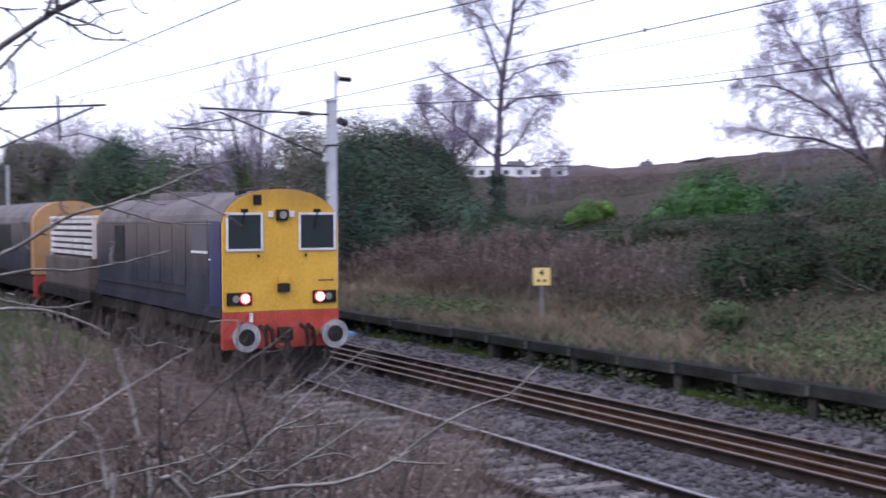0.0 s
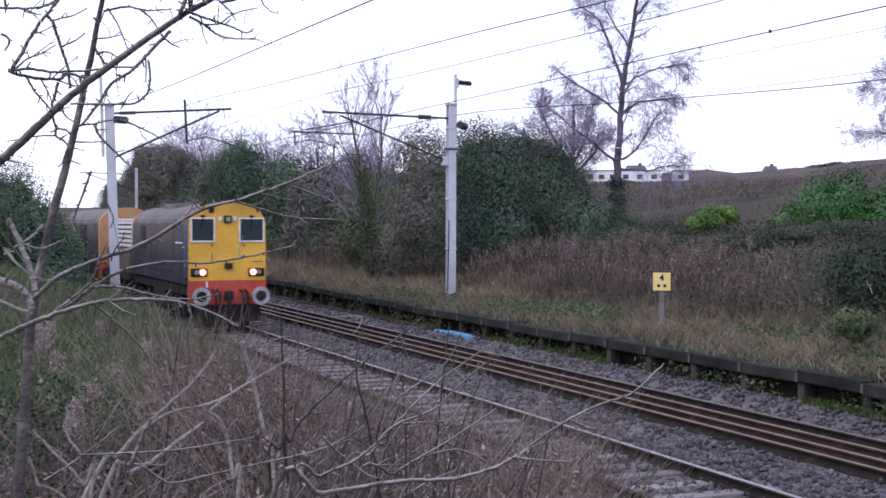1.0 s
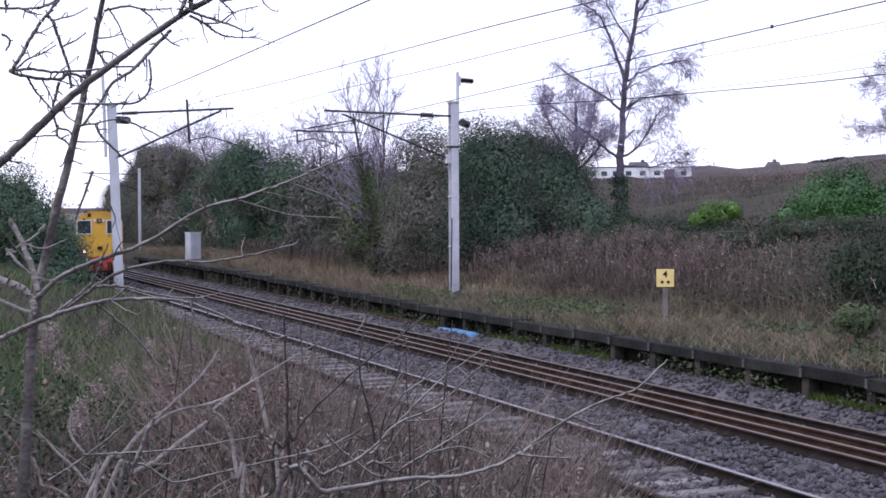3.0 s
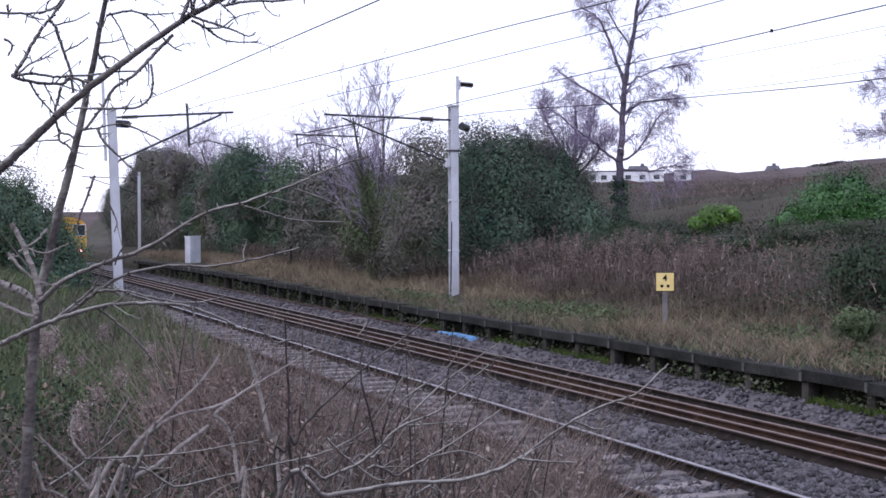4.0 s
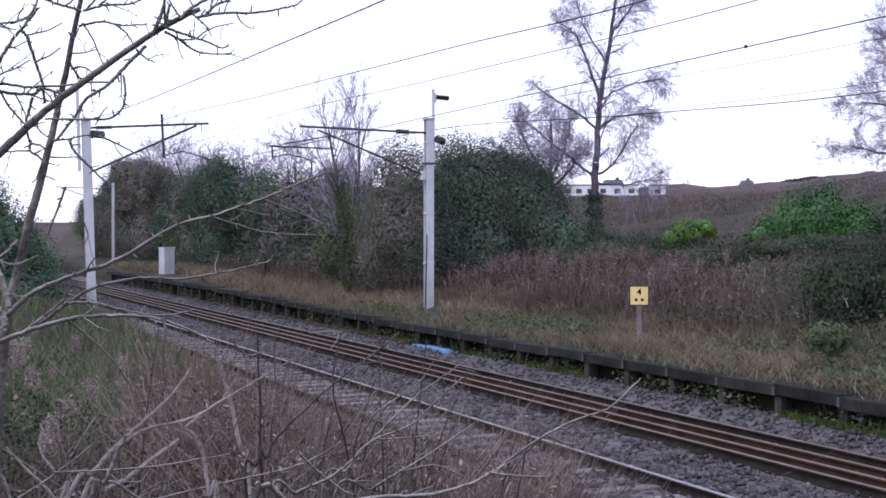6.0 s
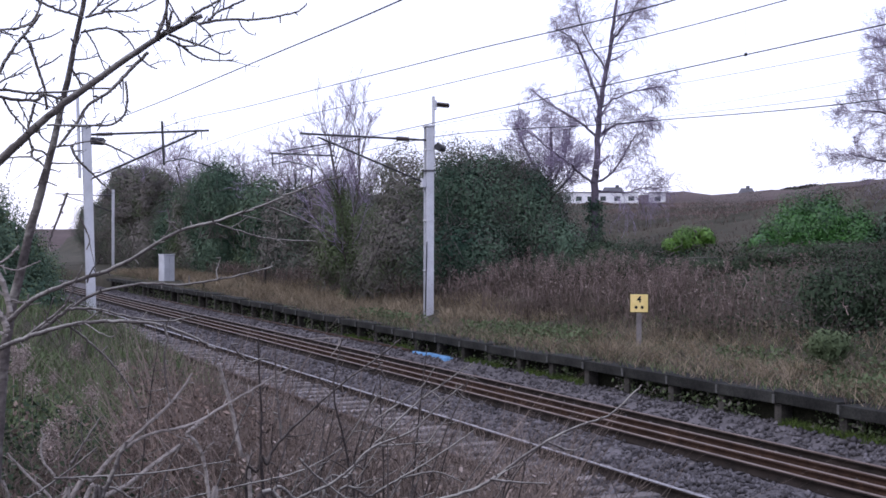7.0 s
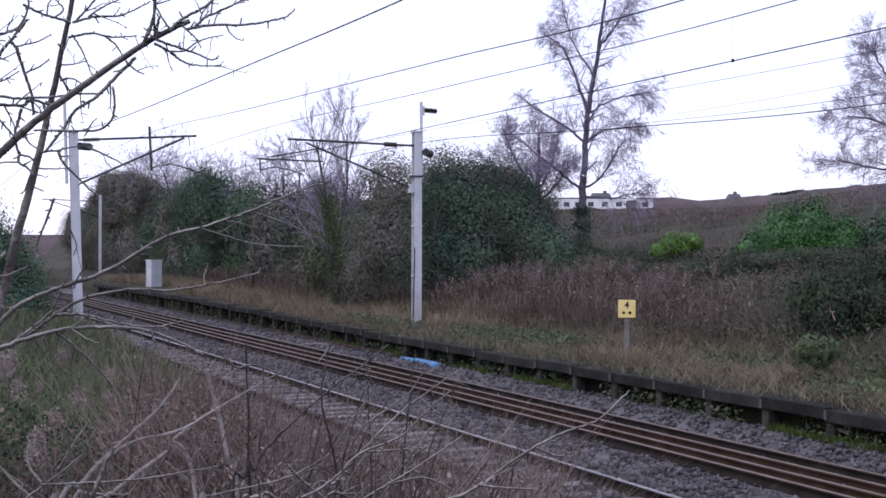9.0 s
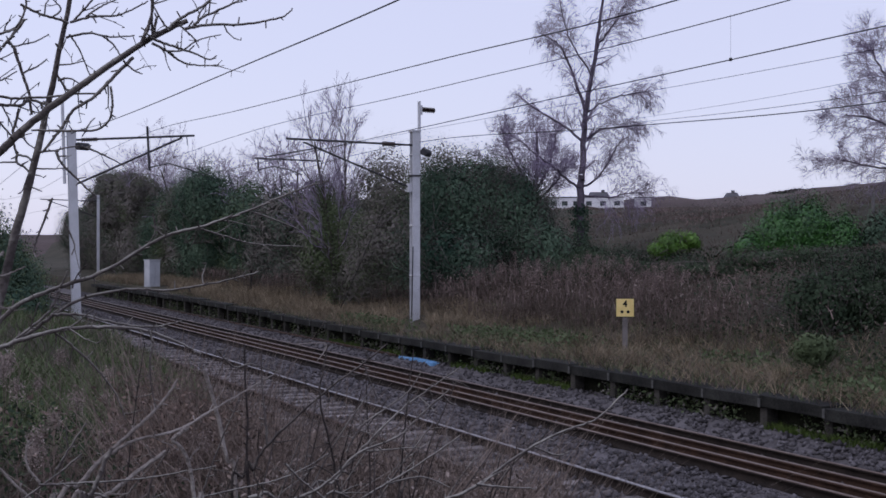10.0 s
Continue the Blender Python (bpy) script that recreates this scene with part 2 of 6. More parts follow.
def np_mesh(name, verts, faces, mat, parent=None, label="", smooth=False):
    """A mesh from arrays: verts (n, 3), faces (m, 3 or 4)."""
    me = bpy.data.meshes.new(name)
    verts, faces = np.asarray(verts, np.float32), np.asarray(faces, np.int32)
    k = faces.shape[1]
    me.vertices.add(len(verts))
    me.vertices.foreach_set("co", verts.ravel())
    me.loops.add(faces.size)
    me.loops.foreach_set("vertex_index", faces.ravel())
    me.polygons.add(len(faces))
    me.polygons.foreach_set("loop_start", np.arange(0, faces.size, k, dtype=np.int32))
    me.polygons.foreach_set("loop_total", np.full(len(faces), k, np.int32))
    me.update(calc_edges=True)
    me.materials.append(mat)
    if smooth:
        me.shade_smooth()
    ob = new(name, me)
    if parent:
        ob.parent = parent
    return tagged(ob, label)


def empty(name, m, label, category, group="", kind=""):
    ob = new(name)
    ob.matrix_basis = m
    ob.empty_display_size = 0.2
    return tagged(ob, label, category, group, kind)


def add_box(bm, x0, x1, y0, y1, z0, z1, bevel=0.0, m=None):
    made = bmesh.ops.create_cube(bm, size=1.0)["verts"]
    t = Matrix.Translation(((x0 + x1) / 2, (y0 + y1) / 2, (z0 + z1) / 2)) @ Matrix.Diagonal((abs(x1 - x0), abs(y1 - y0), abs(z1 - z0), 1))
    bmesh.ops.transform(bm, matrix=(m @ t) if m else t, verts=made)
    if bevel:
        edges = list({e for v in made for e in v.link_edges})
        bmesh.ops.bevel(bm, geom=edges, offset=bevel, segments=2, affect="EDGES", profile=0.7)
    return bm


def box(*a, **k):
    return add_box(bmesh.new(), *a, **k)


def add_tube(bm, p, q, r0, r1=None, sides=10):
    p, q = Vector(p), Vector(q)
    way = q - p
    m = Matrix.Translation((p + q) / 2) @ way.to_track_quat("Z", "Y").to_matrix().to_4x4()
    bmesh.ops.create_cone(bm, cap_ends=True, segments=sides, radius1=r0, radius2=r0 if r1 is None else r1, depth=way.length, matrix=m)
    return bm


def tube(*a, **k):
    return add_tube(bmesh.new(), *a, **k)


def segments_mesh(name, segs, mat, parent=None, sides=4, label="", smooth=True):
    """Tapered sticks from rows of p, q, r0, r1."""
    s = np.asarray(segs, float)
    p, q, r0, r1 = s[:, :3], s[:, 3:6], s[:, 6], s[:, 7]
    d = q - p
    d /= np.linalg.norm(d, axis=1, keepdims=True) + 1e-9
    ref = np.where(np.abs(d[:, 2:3]) < 0.9, [[0, 0, 1.0]], [[1.0, 0, 0]])
    u = np.cross(d, ref)
    u /= np.linalg.norm(u, axis=1, keepdims=True)
    v = np.cross(d, u)
    ang = np.arange(sides) * 2 * np.pi / sides
    ring = np.cos(ang)[None, :, None] * u[:, None] + np.sin(ang)[None, :, None] * v[:, None]
    a, b = p[:, None] + ring * r0[:, None, None], q[:, None] + ring * r1[:, None, None]
    verts = np.concatenate([a, b], 1).reshape(-1, 3)
    base = (np.arange(len(s)) * 2 * sides)[:, None]
    i = np.arange(sides)[None]
    j = (i + 1) % sides
    faces = np.stack([base + i, base + j, base + sides + j, base + sides + i], 2).reshape(-1, 4)
    return np_mesh(name, verts, faces, mat, parent, label, smooth)


def leaves_mesh(name, centres, size, mat, parent=None, rng=None, label="", stretch=1.5, droop=0.0, facing=None):
    """Small folded diamond leaves at the given places."""
    c = np.asarray(centres, float)
    n = len(c)
    a = rng.normal(size=(n, 3))
    a[:, 2] -= droop
    a /= np.linalg.norm(a, axis=1, keepdims=True)
    if facing is not None:
        up = facing + rng.normal(size=(n, 3)) * 0.26
        a = np.cross(up, a)
        a /= np.linalg.norm(a, axis=1, keepdims=True)
        b = np.cross(up, a)
    else:
        b = np.cross(a, rng.normal(size=(n, 3)))
    b /= np.linalg.norm(b, axis=1, keepdims=True)
    up = np.cross(a, b)
    s = (size * rng.uniform(0.6, 1.4, n))[:, None]
    verts = np.stack([c - a * s * stretch / 2, c + b * s * 0.45 + up * s * 0.12, c + a * s * stretch / 2, c - b * s * 0.45 + up * s * 0.12], 1).reshape(-1, 3)
    return np_mesh(name, verts, np.arange(4 * n).reshape(n, 4), mat, parent, label)


def blades_mesh(name, roots, height, width, mat, parent=None, rng=None, lean=0.35, label=""):
    """Thin bent grass blades or stems: two quads each."""
    c = np.asarray(roots, float)
    n = len(c)
    th = rng.uniform(0, 2 * np.pi, n)
    side = np.stack([np.cos(th), np.sin(th), np.zeros(n)], 1) * (width / 2)
    h = height * rng.uniform(0.5, 1.3, n)
    bend = rng.normal(size=(n, 3)) * (lean * h)[:, None]
    bend[:, 2] = 0
    mid = c + bend * 0.35 + np.stack([0 * h, 0 * h, h * 0.55], 1)
    tip = c + bend + np.stack([0 * h, 0 * h, h], 1)
    verts = np.stack([c - side, c + side, mid + side * 0.8, mid - side * 0.8, tip + side * 0.15, tip - side * 0.15], 1).reshape(-1, 3)
    k = (np.arange(n) * 6)[:, None]
    faces = np.concatenate([k + [0, 1, 2, 3], k + [3, 2, 4, 5]], 1).reshape(-1, 4)
    return np_mesh(name, verts, faces, mat, parent, label)


# ---- the ground: near bank, track bed, old platform, far slope and heath ----
def soft(x, a, b):
    t = np.clip((x - a) / (b - a), 0, 1)
    return t * t * (3 - 2 * t)


def ground_z(x, y):
    x, y = np.asarray(x, float), np.asarray(y, float)
    wob = 0.06 * np.sin(x * 1.3 + 0.7 * y) + 0.05 * np.sin(y * 0.9 - 1.1 * x) + 0.04 * np.sin(2.3 * x + 1.7 * y)
    near = 1.45 - 0.92 * soft(x, 0.4, 4.8) + 0.62 * soft(y, 17, 27) + wob
    bed = -0.42 + 0 * x
    z = near + (bed - near) * soft(x, 4.5, 6.4)
    far = 0.50 + 0.12 * soft(x, 14.2, 17.0) + 0.22 * np.clip(x - 17.0, 0, 9) + 0.15 * np.clip(x - 26, 0, 14) + wob * soft(x, 14.2, 18)
    far = far - (far - 1.0) * 0.75 * soft(y, 48, 75) * (1 - soft(x, 24, 34))
    d = np.hypot(x, y)
    turn = np.degrees(np.arctan2(x, np.maximum(y, 0.1)))
    brow = 4.4 + 1.5 * soft(turn, 24, 29) + 1.9 * soft(turn, 36, 45)
    far = far + (brow - far) * soft(d, 50, 100) * soft(x, 24, 40)
    far = far + 0.004 * np.clip(d - 100, 0, 200)
    step = soft(x, 13.98, 14.04)
    return z + (far - z) * step


def build_ground():
    xs = np.concatenate([np.linspace(-1500, -60, 9), np.linspace(-40, -4, 12), np.arange(-3, 13.6, 0.3), [13.9, 13.98, 14.01, 14.04], np.arange(14.3, 40, 0.5), np.arange(42, 160, 4), np.linspace(200, 1500, 8)])
    ys = np.concatenate([np.linspace(-1500, -40, 8), np.arange(-30, 0, 3.0), np.arange(0, 60, 0.5), np.arange(62, 200, 4), np.linspace(240, 1800, 10)])
    gx, gy = np.meshgrid(xs, ys)
    gz = ground_z(gx, gy)
    verts = np.stack([gx, gy, gz], 2).reshape(-1, 3)
    i, j = np.meshgrid(np.arange(len(xs) - 1), np.arange(len(ys) - 1))
    a = (j * len(xs) + i).ravel()
    faces = np.stack([a, a + 1, a + 1 + len(xs), a + len(xs)], 1)
    tagged(np_mesh("ground", verts, faces, SOIL, smooth=True), "rough wintry ground with dull grass and bare soil", "ground", kind="structure")


build_ground()

Y_NEAR, Y_FAR = 2.0, 240.0
NEAR_TRACK, FAR_TRACK = 8.20, 11.72


def build_ballast():
    prof = [(6.45, -0.40), (6.95, -0.17), (9.5, -0.17), (9.95, -0.22), (10.4, -0.17), (12.75, -0.15), (13.1, -0.04), (13.42, 0.03), (13.64, 0.02), (13.95, 0.0)]
    rng = np.random.default_rng(3)
    ys = np.concatenate([np.arange(Y_NEAR, 60, 0.4), np.linspace(60, Y_FAR, 40)])
    verts = np.array([[x, y, z + rng.normal() * 0.012] for y in ys for x, z in prof])
    w = len(prof)
    i, j = np.meshgrid(np.arange(w - 1), np.arange(len(ys) - 1))
    a = (j * w + i).ravel()
    tagged(np_mesh("track_bed", verts, np.stack([a, a + 1, a + 1 + w, a + w], 1), BALLAST, smooth=True), "grey crushed stone bed under two railway tracks", "track bed", kind="structure")
    # loose stones
    n = 46000
    y = 8 + 84 * rng.random(n) ** 2.0
    x = rng.uniform(6.6, 13.85, n)
    inside = ((np.abs(x - FAR_TRACK) < 0.95) | ((np.abs(x - NEAR_TRACK) < 1.25) & (rng.random(n) < 0.55))) & (rng.random(n) < 0.75)
    x, y = x[~inside], y[~inside]
    n = len(x)
    z = np.interp(x, [p[0] for p in prof], [p[1] for p in prof]) + rng.uniform(0.0, 0.03, n)
    size = rng.uniform(0.026, 0.066, n)
    octa = np.array([[1, 0, 0], [0, 1, 0], [-1, 0, 0], [0, -1, 0], [0, 0, 1], [0, 0, -1]], float)
    v = octa[None] * rng.uniform(0.6, 1.35, (n, 6, 1)) + rng.normal(size=(n, 6, 3)) * 0.18
    th = rng.uniform(0, 6.28, n)
    rot = np.stack([np.stack([np.cos(th), -np.sin(th), 0 * th], 1), np.stack([np.sin(th), np.cos(th), 0 * th], 1), np.stack([0 * th, 0 * th, 0 * th + 0.8], 1)], 1)
    v = np.einsum("nij,nkj->nki", rot, v) * size[:, None, None] + np.stack([x, y, z], 1)[:, None]
    f = np.array([[0, 1, 4], [1, 2, 4], [2, 3, 4], [3, 0, 4], [1, 0, 5], [2, 1, 5], [3, 2, 5], [0, 3, 5]])
    tagged(np_mesh("ballast_stones", v.reshape(-1, 3), (f[None] + (np.arange(n) * 6)[:, None, None]).reshape(-1, 3), STONE), "loose grey ballast stones between the tracks", "ballast", kind="stuff")


build_ballast()


def rail_mesh(name, x, top, side_mat, head_mat, parent):
    """A flat-bottom rail: foot, web and head, with its worn top as a strip of its own."""
    half = [(0.066, -0.155), (0.066, -0.143), (0.012, -0.125), (0.010, -0.05), (0.034, -0.038), (0.034, -0.006)]
    prof = half + [(-a, b) for a, b in reversed(half)]
    ys = (Y_NEAR, Y_FAR)
    verts = [[x + a, y, top + b] for y in ys for a, b in prof]
    k = len(prof)
    faces = [[i, (i + 1) % k, (i + 1) % k + k, i + k] for i in range(k)]
    ob = np_mesh(name, verts, faces, side_mat, parent)
    np_mesh("rail_head", [[x + a, y, top + b] for y in ys for a, b in ((0.036, -0.010), (0.024, 0.0), (-0.024, 0.0), (-0.036, -0.010))], [[0, 1, 5, 4], [1, 2, 6, 5], [2, 3, 7, 6]], head_mat, ob)
    return ob


def build_track(x, label, rails):
    track = empty("railway_track", pose(0, 0, 0), label, "railway track", "tracks", "structure")
    for dx, side, head in rails:
        rail_mesh("rail", x + dx, 0.0, side, head, track)
    return track


near_track = build_track(NEAR_TRACK, "railway track with dirty rails and bright worn heads", [(-0.72, RUST_DARK, RUST), (0.79, RUST_DARK, RAIL_TOP)])
far_track = build_track(FAR_TRACK, "rusty railway track with guard rails inside its rails", [(-0.77, RUST_DARK, RAIL_TOP_RUST), (-0.32, RUST, RAIL_TOP_RUST), (0.16, RUST, RAIL_TOP_RUST), (0.70, RUST_DARK, RAIL_TOP_RUST)])


part("stained_bed", box(FAR_TRACK - 0.72, FAR_TRACK + 0.72, Y_NEAR, 120.0, -0.16, -0.135), UNDER_BED, far_track, "oily dark bed between the rails")


# ---- old platform edge: coping slabs on posts ----
def build_platform():
    edge = empty("platform_edge", pose(0, 0, 0), "dark mossy edge of a disused low platform on posts", "platform edge", kind="structure")
    rng = random.Random(5)
    me = box(-0.22, 0.32, 0.008, 1.578, -0.19, 0.0, bevel=0.02)
    first = part("coping_slab", me, COPING, edge)
    pm = box(-0.12, 0.12, -0.09, 0.09, -0.95, -0.19, bevel=0.015)
    cap = part("post", pm, POST, edge)
    jm = box(-0.245, -0.222, -0.028, 0.028, -0.18, -0.03, bevel=0.006)
    joint = part("joint_block", jm, JOINT, edge, "pale joint block")
    y = 7.8
    k = 0
    while y < 86:
        s, c, j = (first, cap, joint) if k == 0 else (new("coping_slab", first.data), new("post", cap.data), new("joint_block", joint.data))
        for o in (s, c, j):
            o.parent = edge
        dz = rng.uniform(-0.02, 0.02)
        top = 0.568 + 0.008 * min(max(y - 32.0, 0.0), 25.0)
        s.location, s.rotation_euler = (13.74 + rng.uniform(-0.02, 0.02), y, top + dz), (rng.uniform(-0.008, 0.008), 0, rng.uniform(-0.006, 0.006))
        c.location = (13.72, y, top)
        j.location = (13.74, y, top)
        y += 1.58
        k += 1
    # earth held behind the posts, its colour darkened for the coping's shade
    part("backing", box(13.86, 13.95, 7.0, 42.0, -0.4, 0.42), SHADE_EARTH, edge, "earth behind the posts, coloured dark for the shade under the coping")
    part("backing", box(13.86, 13.95, 42.0, 87.0, -0.4, 0.54), SHADE_EARTH, edge, "earth behind the posts, coloured dark for the shade under the coping")


build_platform()


# ---- overhead line: masts, cantilevers, wires ----
def column(name, h, w, parent, m=None):
    """A steel broad-flange column."""
    bm = bmesh.new()
    add_box(bm, -w / 2, w / 2, -w / 2, -w / 2 + 0.03, 0, h, bevel=0.006)
    add_box(bm, -w / 2, w / 2, w / 2 - 0.03, w / 2, 0, h, bevel=0.006)
    add_box(bm, -0.03, 0.03, -w / 2 + 0.03, w / 2 - 0.03, 0, h)
    ob = part(name, bm, GALV, parent)
    if m:
        ob.matrix_basis = m
    return ob


def insulator(p, q, r, parent, label="brown ribbed insulator"):
    bm = bmesh.new()
    p, q = Vector(p), Vector(q)
    n = 7
    for i in range(n):
        a, b = p.lerp(q, (i + 0.15) / n), p.lerp(q, (i + 0.85) / n)
        add_tube(bm, a, b, r, r * 0.6, 10)
    add_tube(bm, p, q, r * 0.4, sides=8)
    return part("insulator", bm, INSULATOR, parent, label)


def build_mast_far():
    m = empty("overhead_line_mast", pose(17.0, 40.2, 0.5), "pale grey steel overhead line mast with a cantilever, standing in brambles", "railway mast", "line masts")
    column("column", 6.5, 0.27, m)
    part("base_plate", box(-0.3, 0.3, -0.3, 0.3, -0.3, 0.06, bevel=0.02), CONCRETE, m, "small concrete footing")
    part("top_cap", box(-0.17, 0.17, -0.17, 0.17, 6.5, 6.56, bevel=0.01), GALV, m)
    part("collar", box(-0.17, 0.17, -0.17, 0.17, 4.98, 5.04, bevel=0.01), DARK_STEEL, m)
    for z in (1.6, 3.3, 5.7):
        part("band", box(-0.15, 0.15, -0.15, 0.15, z, z + 0.05, bevel=0.01), GALV, m)
    part("peak_pipe", tube((0.16, 0, 5.2), (0.16, 0, 7.55), 0.055), GALV, m)
    insulator((0.25, 0, 7.28), (0.75, 0, 7.26), 0.10, m)
    part("insulator_bracket", box(0.18, 0.27, -0.05, 0.05, 7.1, 7.42, bevel=0.01), GALV, m)
    part("top_arm", tube((0, 0, 6.05), (-4.55, 0, 6.12), 0.036), DARK_STEEL, m, "dark steel tube")
    insulator((-0.75, 0, 6.06), (-1.2, 0, 6.07), 0.09, m)
    part("stay_arm", tube((-0.15, 0, 4.6), (-3.95, 0, 6.02), 0.032), DARK_STEEL, m)
    part("stay_bracket", box(-0.28, -0.1, -0.08, 0.08, 4.45, 4.75, bevel=0.015), GALV, m)
    part("register_arm", tube((-3.35, 0, 5.42), (-5.6, 0, 5.45), 0.026), DARK_STEEL, m)
    part("upper_register_arm", tube((-3.5, 0, 5.84), (-5.15, 0, 5.52), 0.022), DARK_STEEL, m)
    part("drop_bracket", tube((-5.5, 0, 5.45), (-5.48, 0, 5.02), 0.022), DARK_STEEL, m)
    bm = bmesh.new()
    pts = [(-5.48, 0, 5.08), (-5.0, 0, 5.20), (-4.5, 0, 5.12), (-4.0, 0, 4.95)]
    for a, b in zip(pts, pts[1:]):
        add_tube(bm, a, b, 0.018, sides=6)
    part("steady_arm", bm, DARK_STEEL, m)
    part("balance_weight", tube((0.22, -0.25, 5.82), (0.55, 0.1, 5.80), 0.13, sides=14), DARK_STEEL, m, "dark round tensioning drum")
    part("cable_run", tube((-0.16, -0.1, 0.2), (-0.14, -0.17, 2.6), 0.018), BLACK, m)
    part("stay_rod", tube((-1.6, 3.0, 0.4), (-0.6, 1.0, 4.2), 0.012), WIRE, m)
    return m


def build_mast_near():
    m = empty("overhead_line_mast", pose(5.95, 41.0, 0.35, 0, -1.6, 0), "grey steel overhead line mast leaning slightly, with a long cantilever", "railway mast", "line masts")
    column("column", 6.3, 0.26, m)
    part("base_plate", box(-0.3, 0.3, -0.3, 0.3, -0.95, 0.05, bevel=0.02), CONCRETE, m)
    part("top_cap", box(-0.17, 0.17, -0.17, 0.17, 6.3, 6.36, bevel=0.01), GALV, m)
    part("peak_pipe", tube((-0.24, 0, 4.7), (-0.24, 0, 7.35), 0.05), GALV, m)
    part("top_arm", tube((0, 0, 6.05), (3.85, 0, 6.22), 0.036), DARK_STEEL, m, "dark steel tube")
    insulator((0.3, 0, 6.06), (0.8, 0, 6.08), 0.08, m)
    part("stay_arm", tube((0.15, 0, 4.7), (3.45, 0, 6.15), 0.034), DARK_STEEL, m)
    part("drop_bracket", tube((2.35, 0, 6.5), (2.38, 0, 5.1), 0.04), DARK_STEEL, m)
    bm = bmesh.new()
    pts = [(2.38, 0, 5.2), (3.0, 0, 5.32), (3.6, 0, 5.15), (4.1, 0, 4.98)]
    for a, b in zip(pts, pts[1:]):
        add_tube(bm, a, b, 0.02, sides=6)
    part("steady_arm", bm, DARK_STEEL, m)
    part("wire_hook", tube((3.6, 0, 6.2), (3.62, 0, 5.9), 0.015), DARK_STEEL, m)
    part("balance_weight", tube((0.15, -0.2, 5.85), (0.5, 0.1, 5.85), 0.12, sides=14), DARK_STEEL, m, "dark round tensioning drum")
    return m


def build_mast_distant():
    m = empty("overhead_line_mast", pose(17.0, 105.7, 0.3), "slim pale grey mast far along the line", "railway mast", "line masts")
    column("column", 7.1, 0.20, m)
    part("top_arm", tube((0, 0, 6.6), (-4.5, 0, 6.7), 0.04), DARK_STEEL, m)
    part("stay_arm", tube((0, 0, 5.3), (-3.9, 0, 6.6), 0.035), DARK_STEEL, m)


build_mast_far()
build_mast_near()
build_mast_distant()


def wire(label, pts, r):
    """A cable through a few points, eased between them."""
    cu = bpy.data.curves.new("overhead_wire", "CURVE")
    cu.dimensions, cu.bevel_depth, cu.bevel_resolution, cu.resolution_u = "3D", 0.9 * r, 1, 10
    sp = cu.splines.new("BEZIER")
    sp.bezier_points.add(len(pts) - 1)
    for b, p in zip(sp.bezier_points, pts):
        b.co, b.handle_left_type, b.handle_right_type = p, "AUTO", "AUTO"
    ob = new("overhead_wire", cu)
    cu.materials.append(WIRE)
    return tagged(ob, label, "overhead wire", "overhead wires")


wire("dark feeder cable strung between the nearer masts", [(5.8, -10, 5.95), (5.8, 14.4, 5.99), (5.8, 19.8, 6.08), (5.8, 34.9, 6.39), (5.75, 41, 6.58), (5.8, 75, 6.0), (5.8, 106, 6.6)], 0.011)
wire("grey catenary wire above the nearer track", [(8.2, -10, 6.2), (8.2, 11.9, 5.77), (8.2, 18.3, 5.98), (8.2, 30, 6.36), (8.2, 41, 6.74), (8.2, 75, 6.1), (8.2, 106, 6.8)], 0.009)
wire("grey catenary wire above the rusty track", [(11.7, -10, 7.0), (11.7, 14.3, 6.47), (11.7, 26.2, 6.64), (11.7, 41, 6.95), (11.7, 75, 6.5), (11.7, 106, 7.0)], 0.009)
wire("straight contact wire above the rusty track", [(11.7, -10, 5.80), (11.7, 15.6, 5.82), (11.7, 39.6, 5.83), (11.6, 106, 5.85)], 0.010)
for y0, zt in ((15.63, 6.50), (46.0, 6.98)):
    wire("thin dropper between catenary and contact wire", [(11.7, y0, zt), (11.7, y0, 5.82)], 0.002)
wire("thin return wire from the mast top", [(17.0, -10, 6.9), (17.0, 18.1, 6.70), (17.0, 40.2, 7.02), (17.0, 105, 7.3)], 0.006)
wire("dark slack cable from the mast", [(17.2, -10, 6.3), (17.2, 18.1, 5.74), (17.2, 27.2, 6.06), (17.15, 40.2, 6.66), (17.2, 70, 6.0), (17.1, 105, 6.6)], 0.013)
wire("faint line crossing towards the heath", [(12.0, -5, 5.9), (19.0, 20.3, 6.56), (26.0, 46.0, 7.84), (40, 97, 9.5)], 0.005)
wire("faint line crossing towards the heath", [(12.0, -5, 5.5), (19.0, 20.3, 6.24), (26.0, 46.0, 7.80), (40, 97, 9.4)], 0.008)


tagged(part("wire_clip", box(11.685, 11.715, 15.61, 15.65, 5.80, 5.85, bevel=0.008), BLACK), "small dark clamp on the contact wire", "wire clamp")


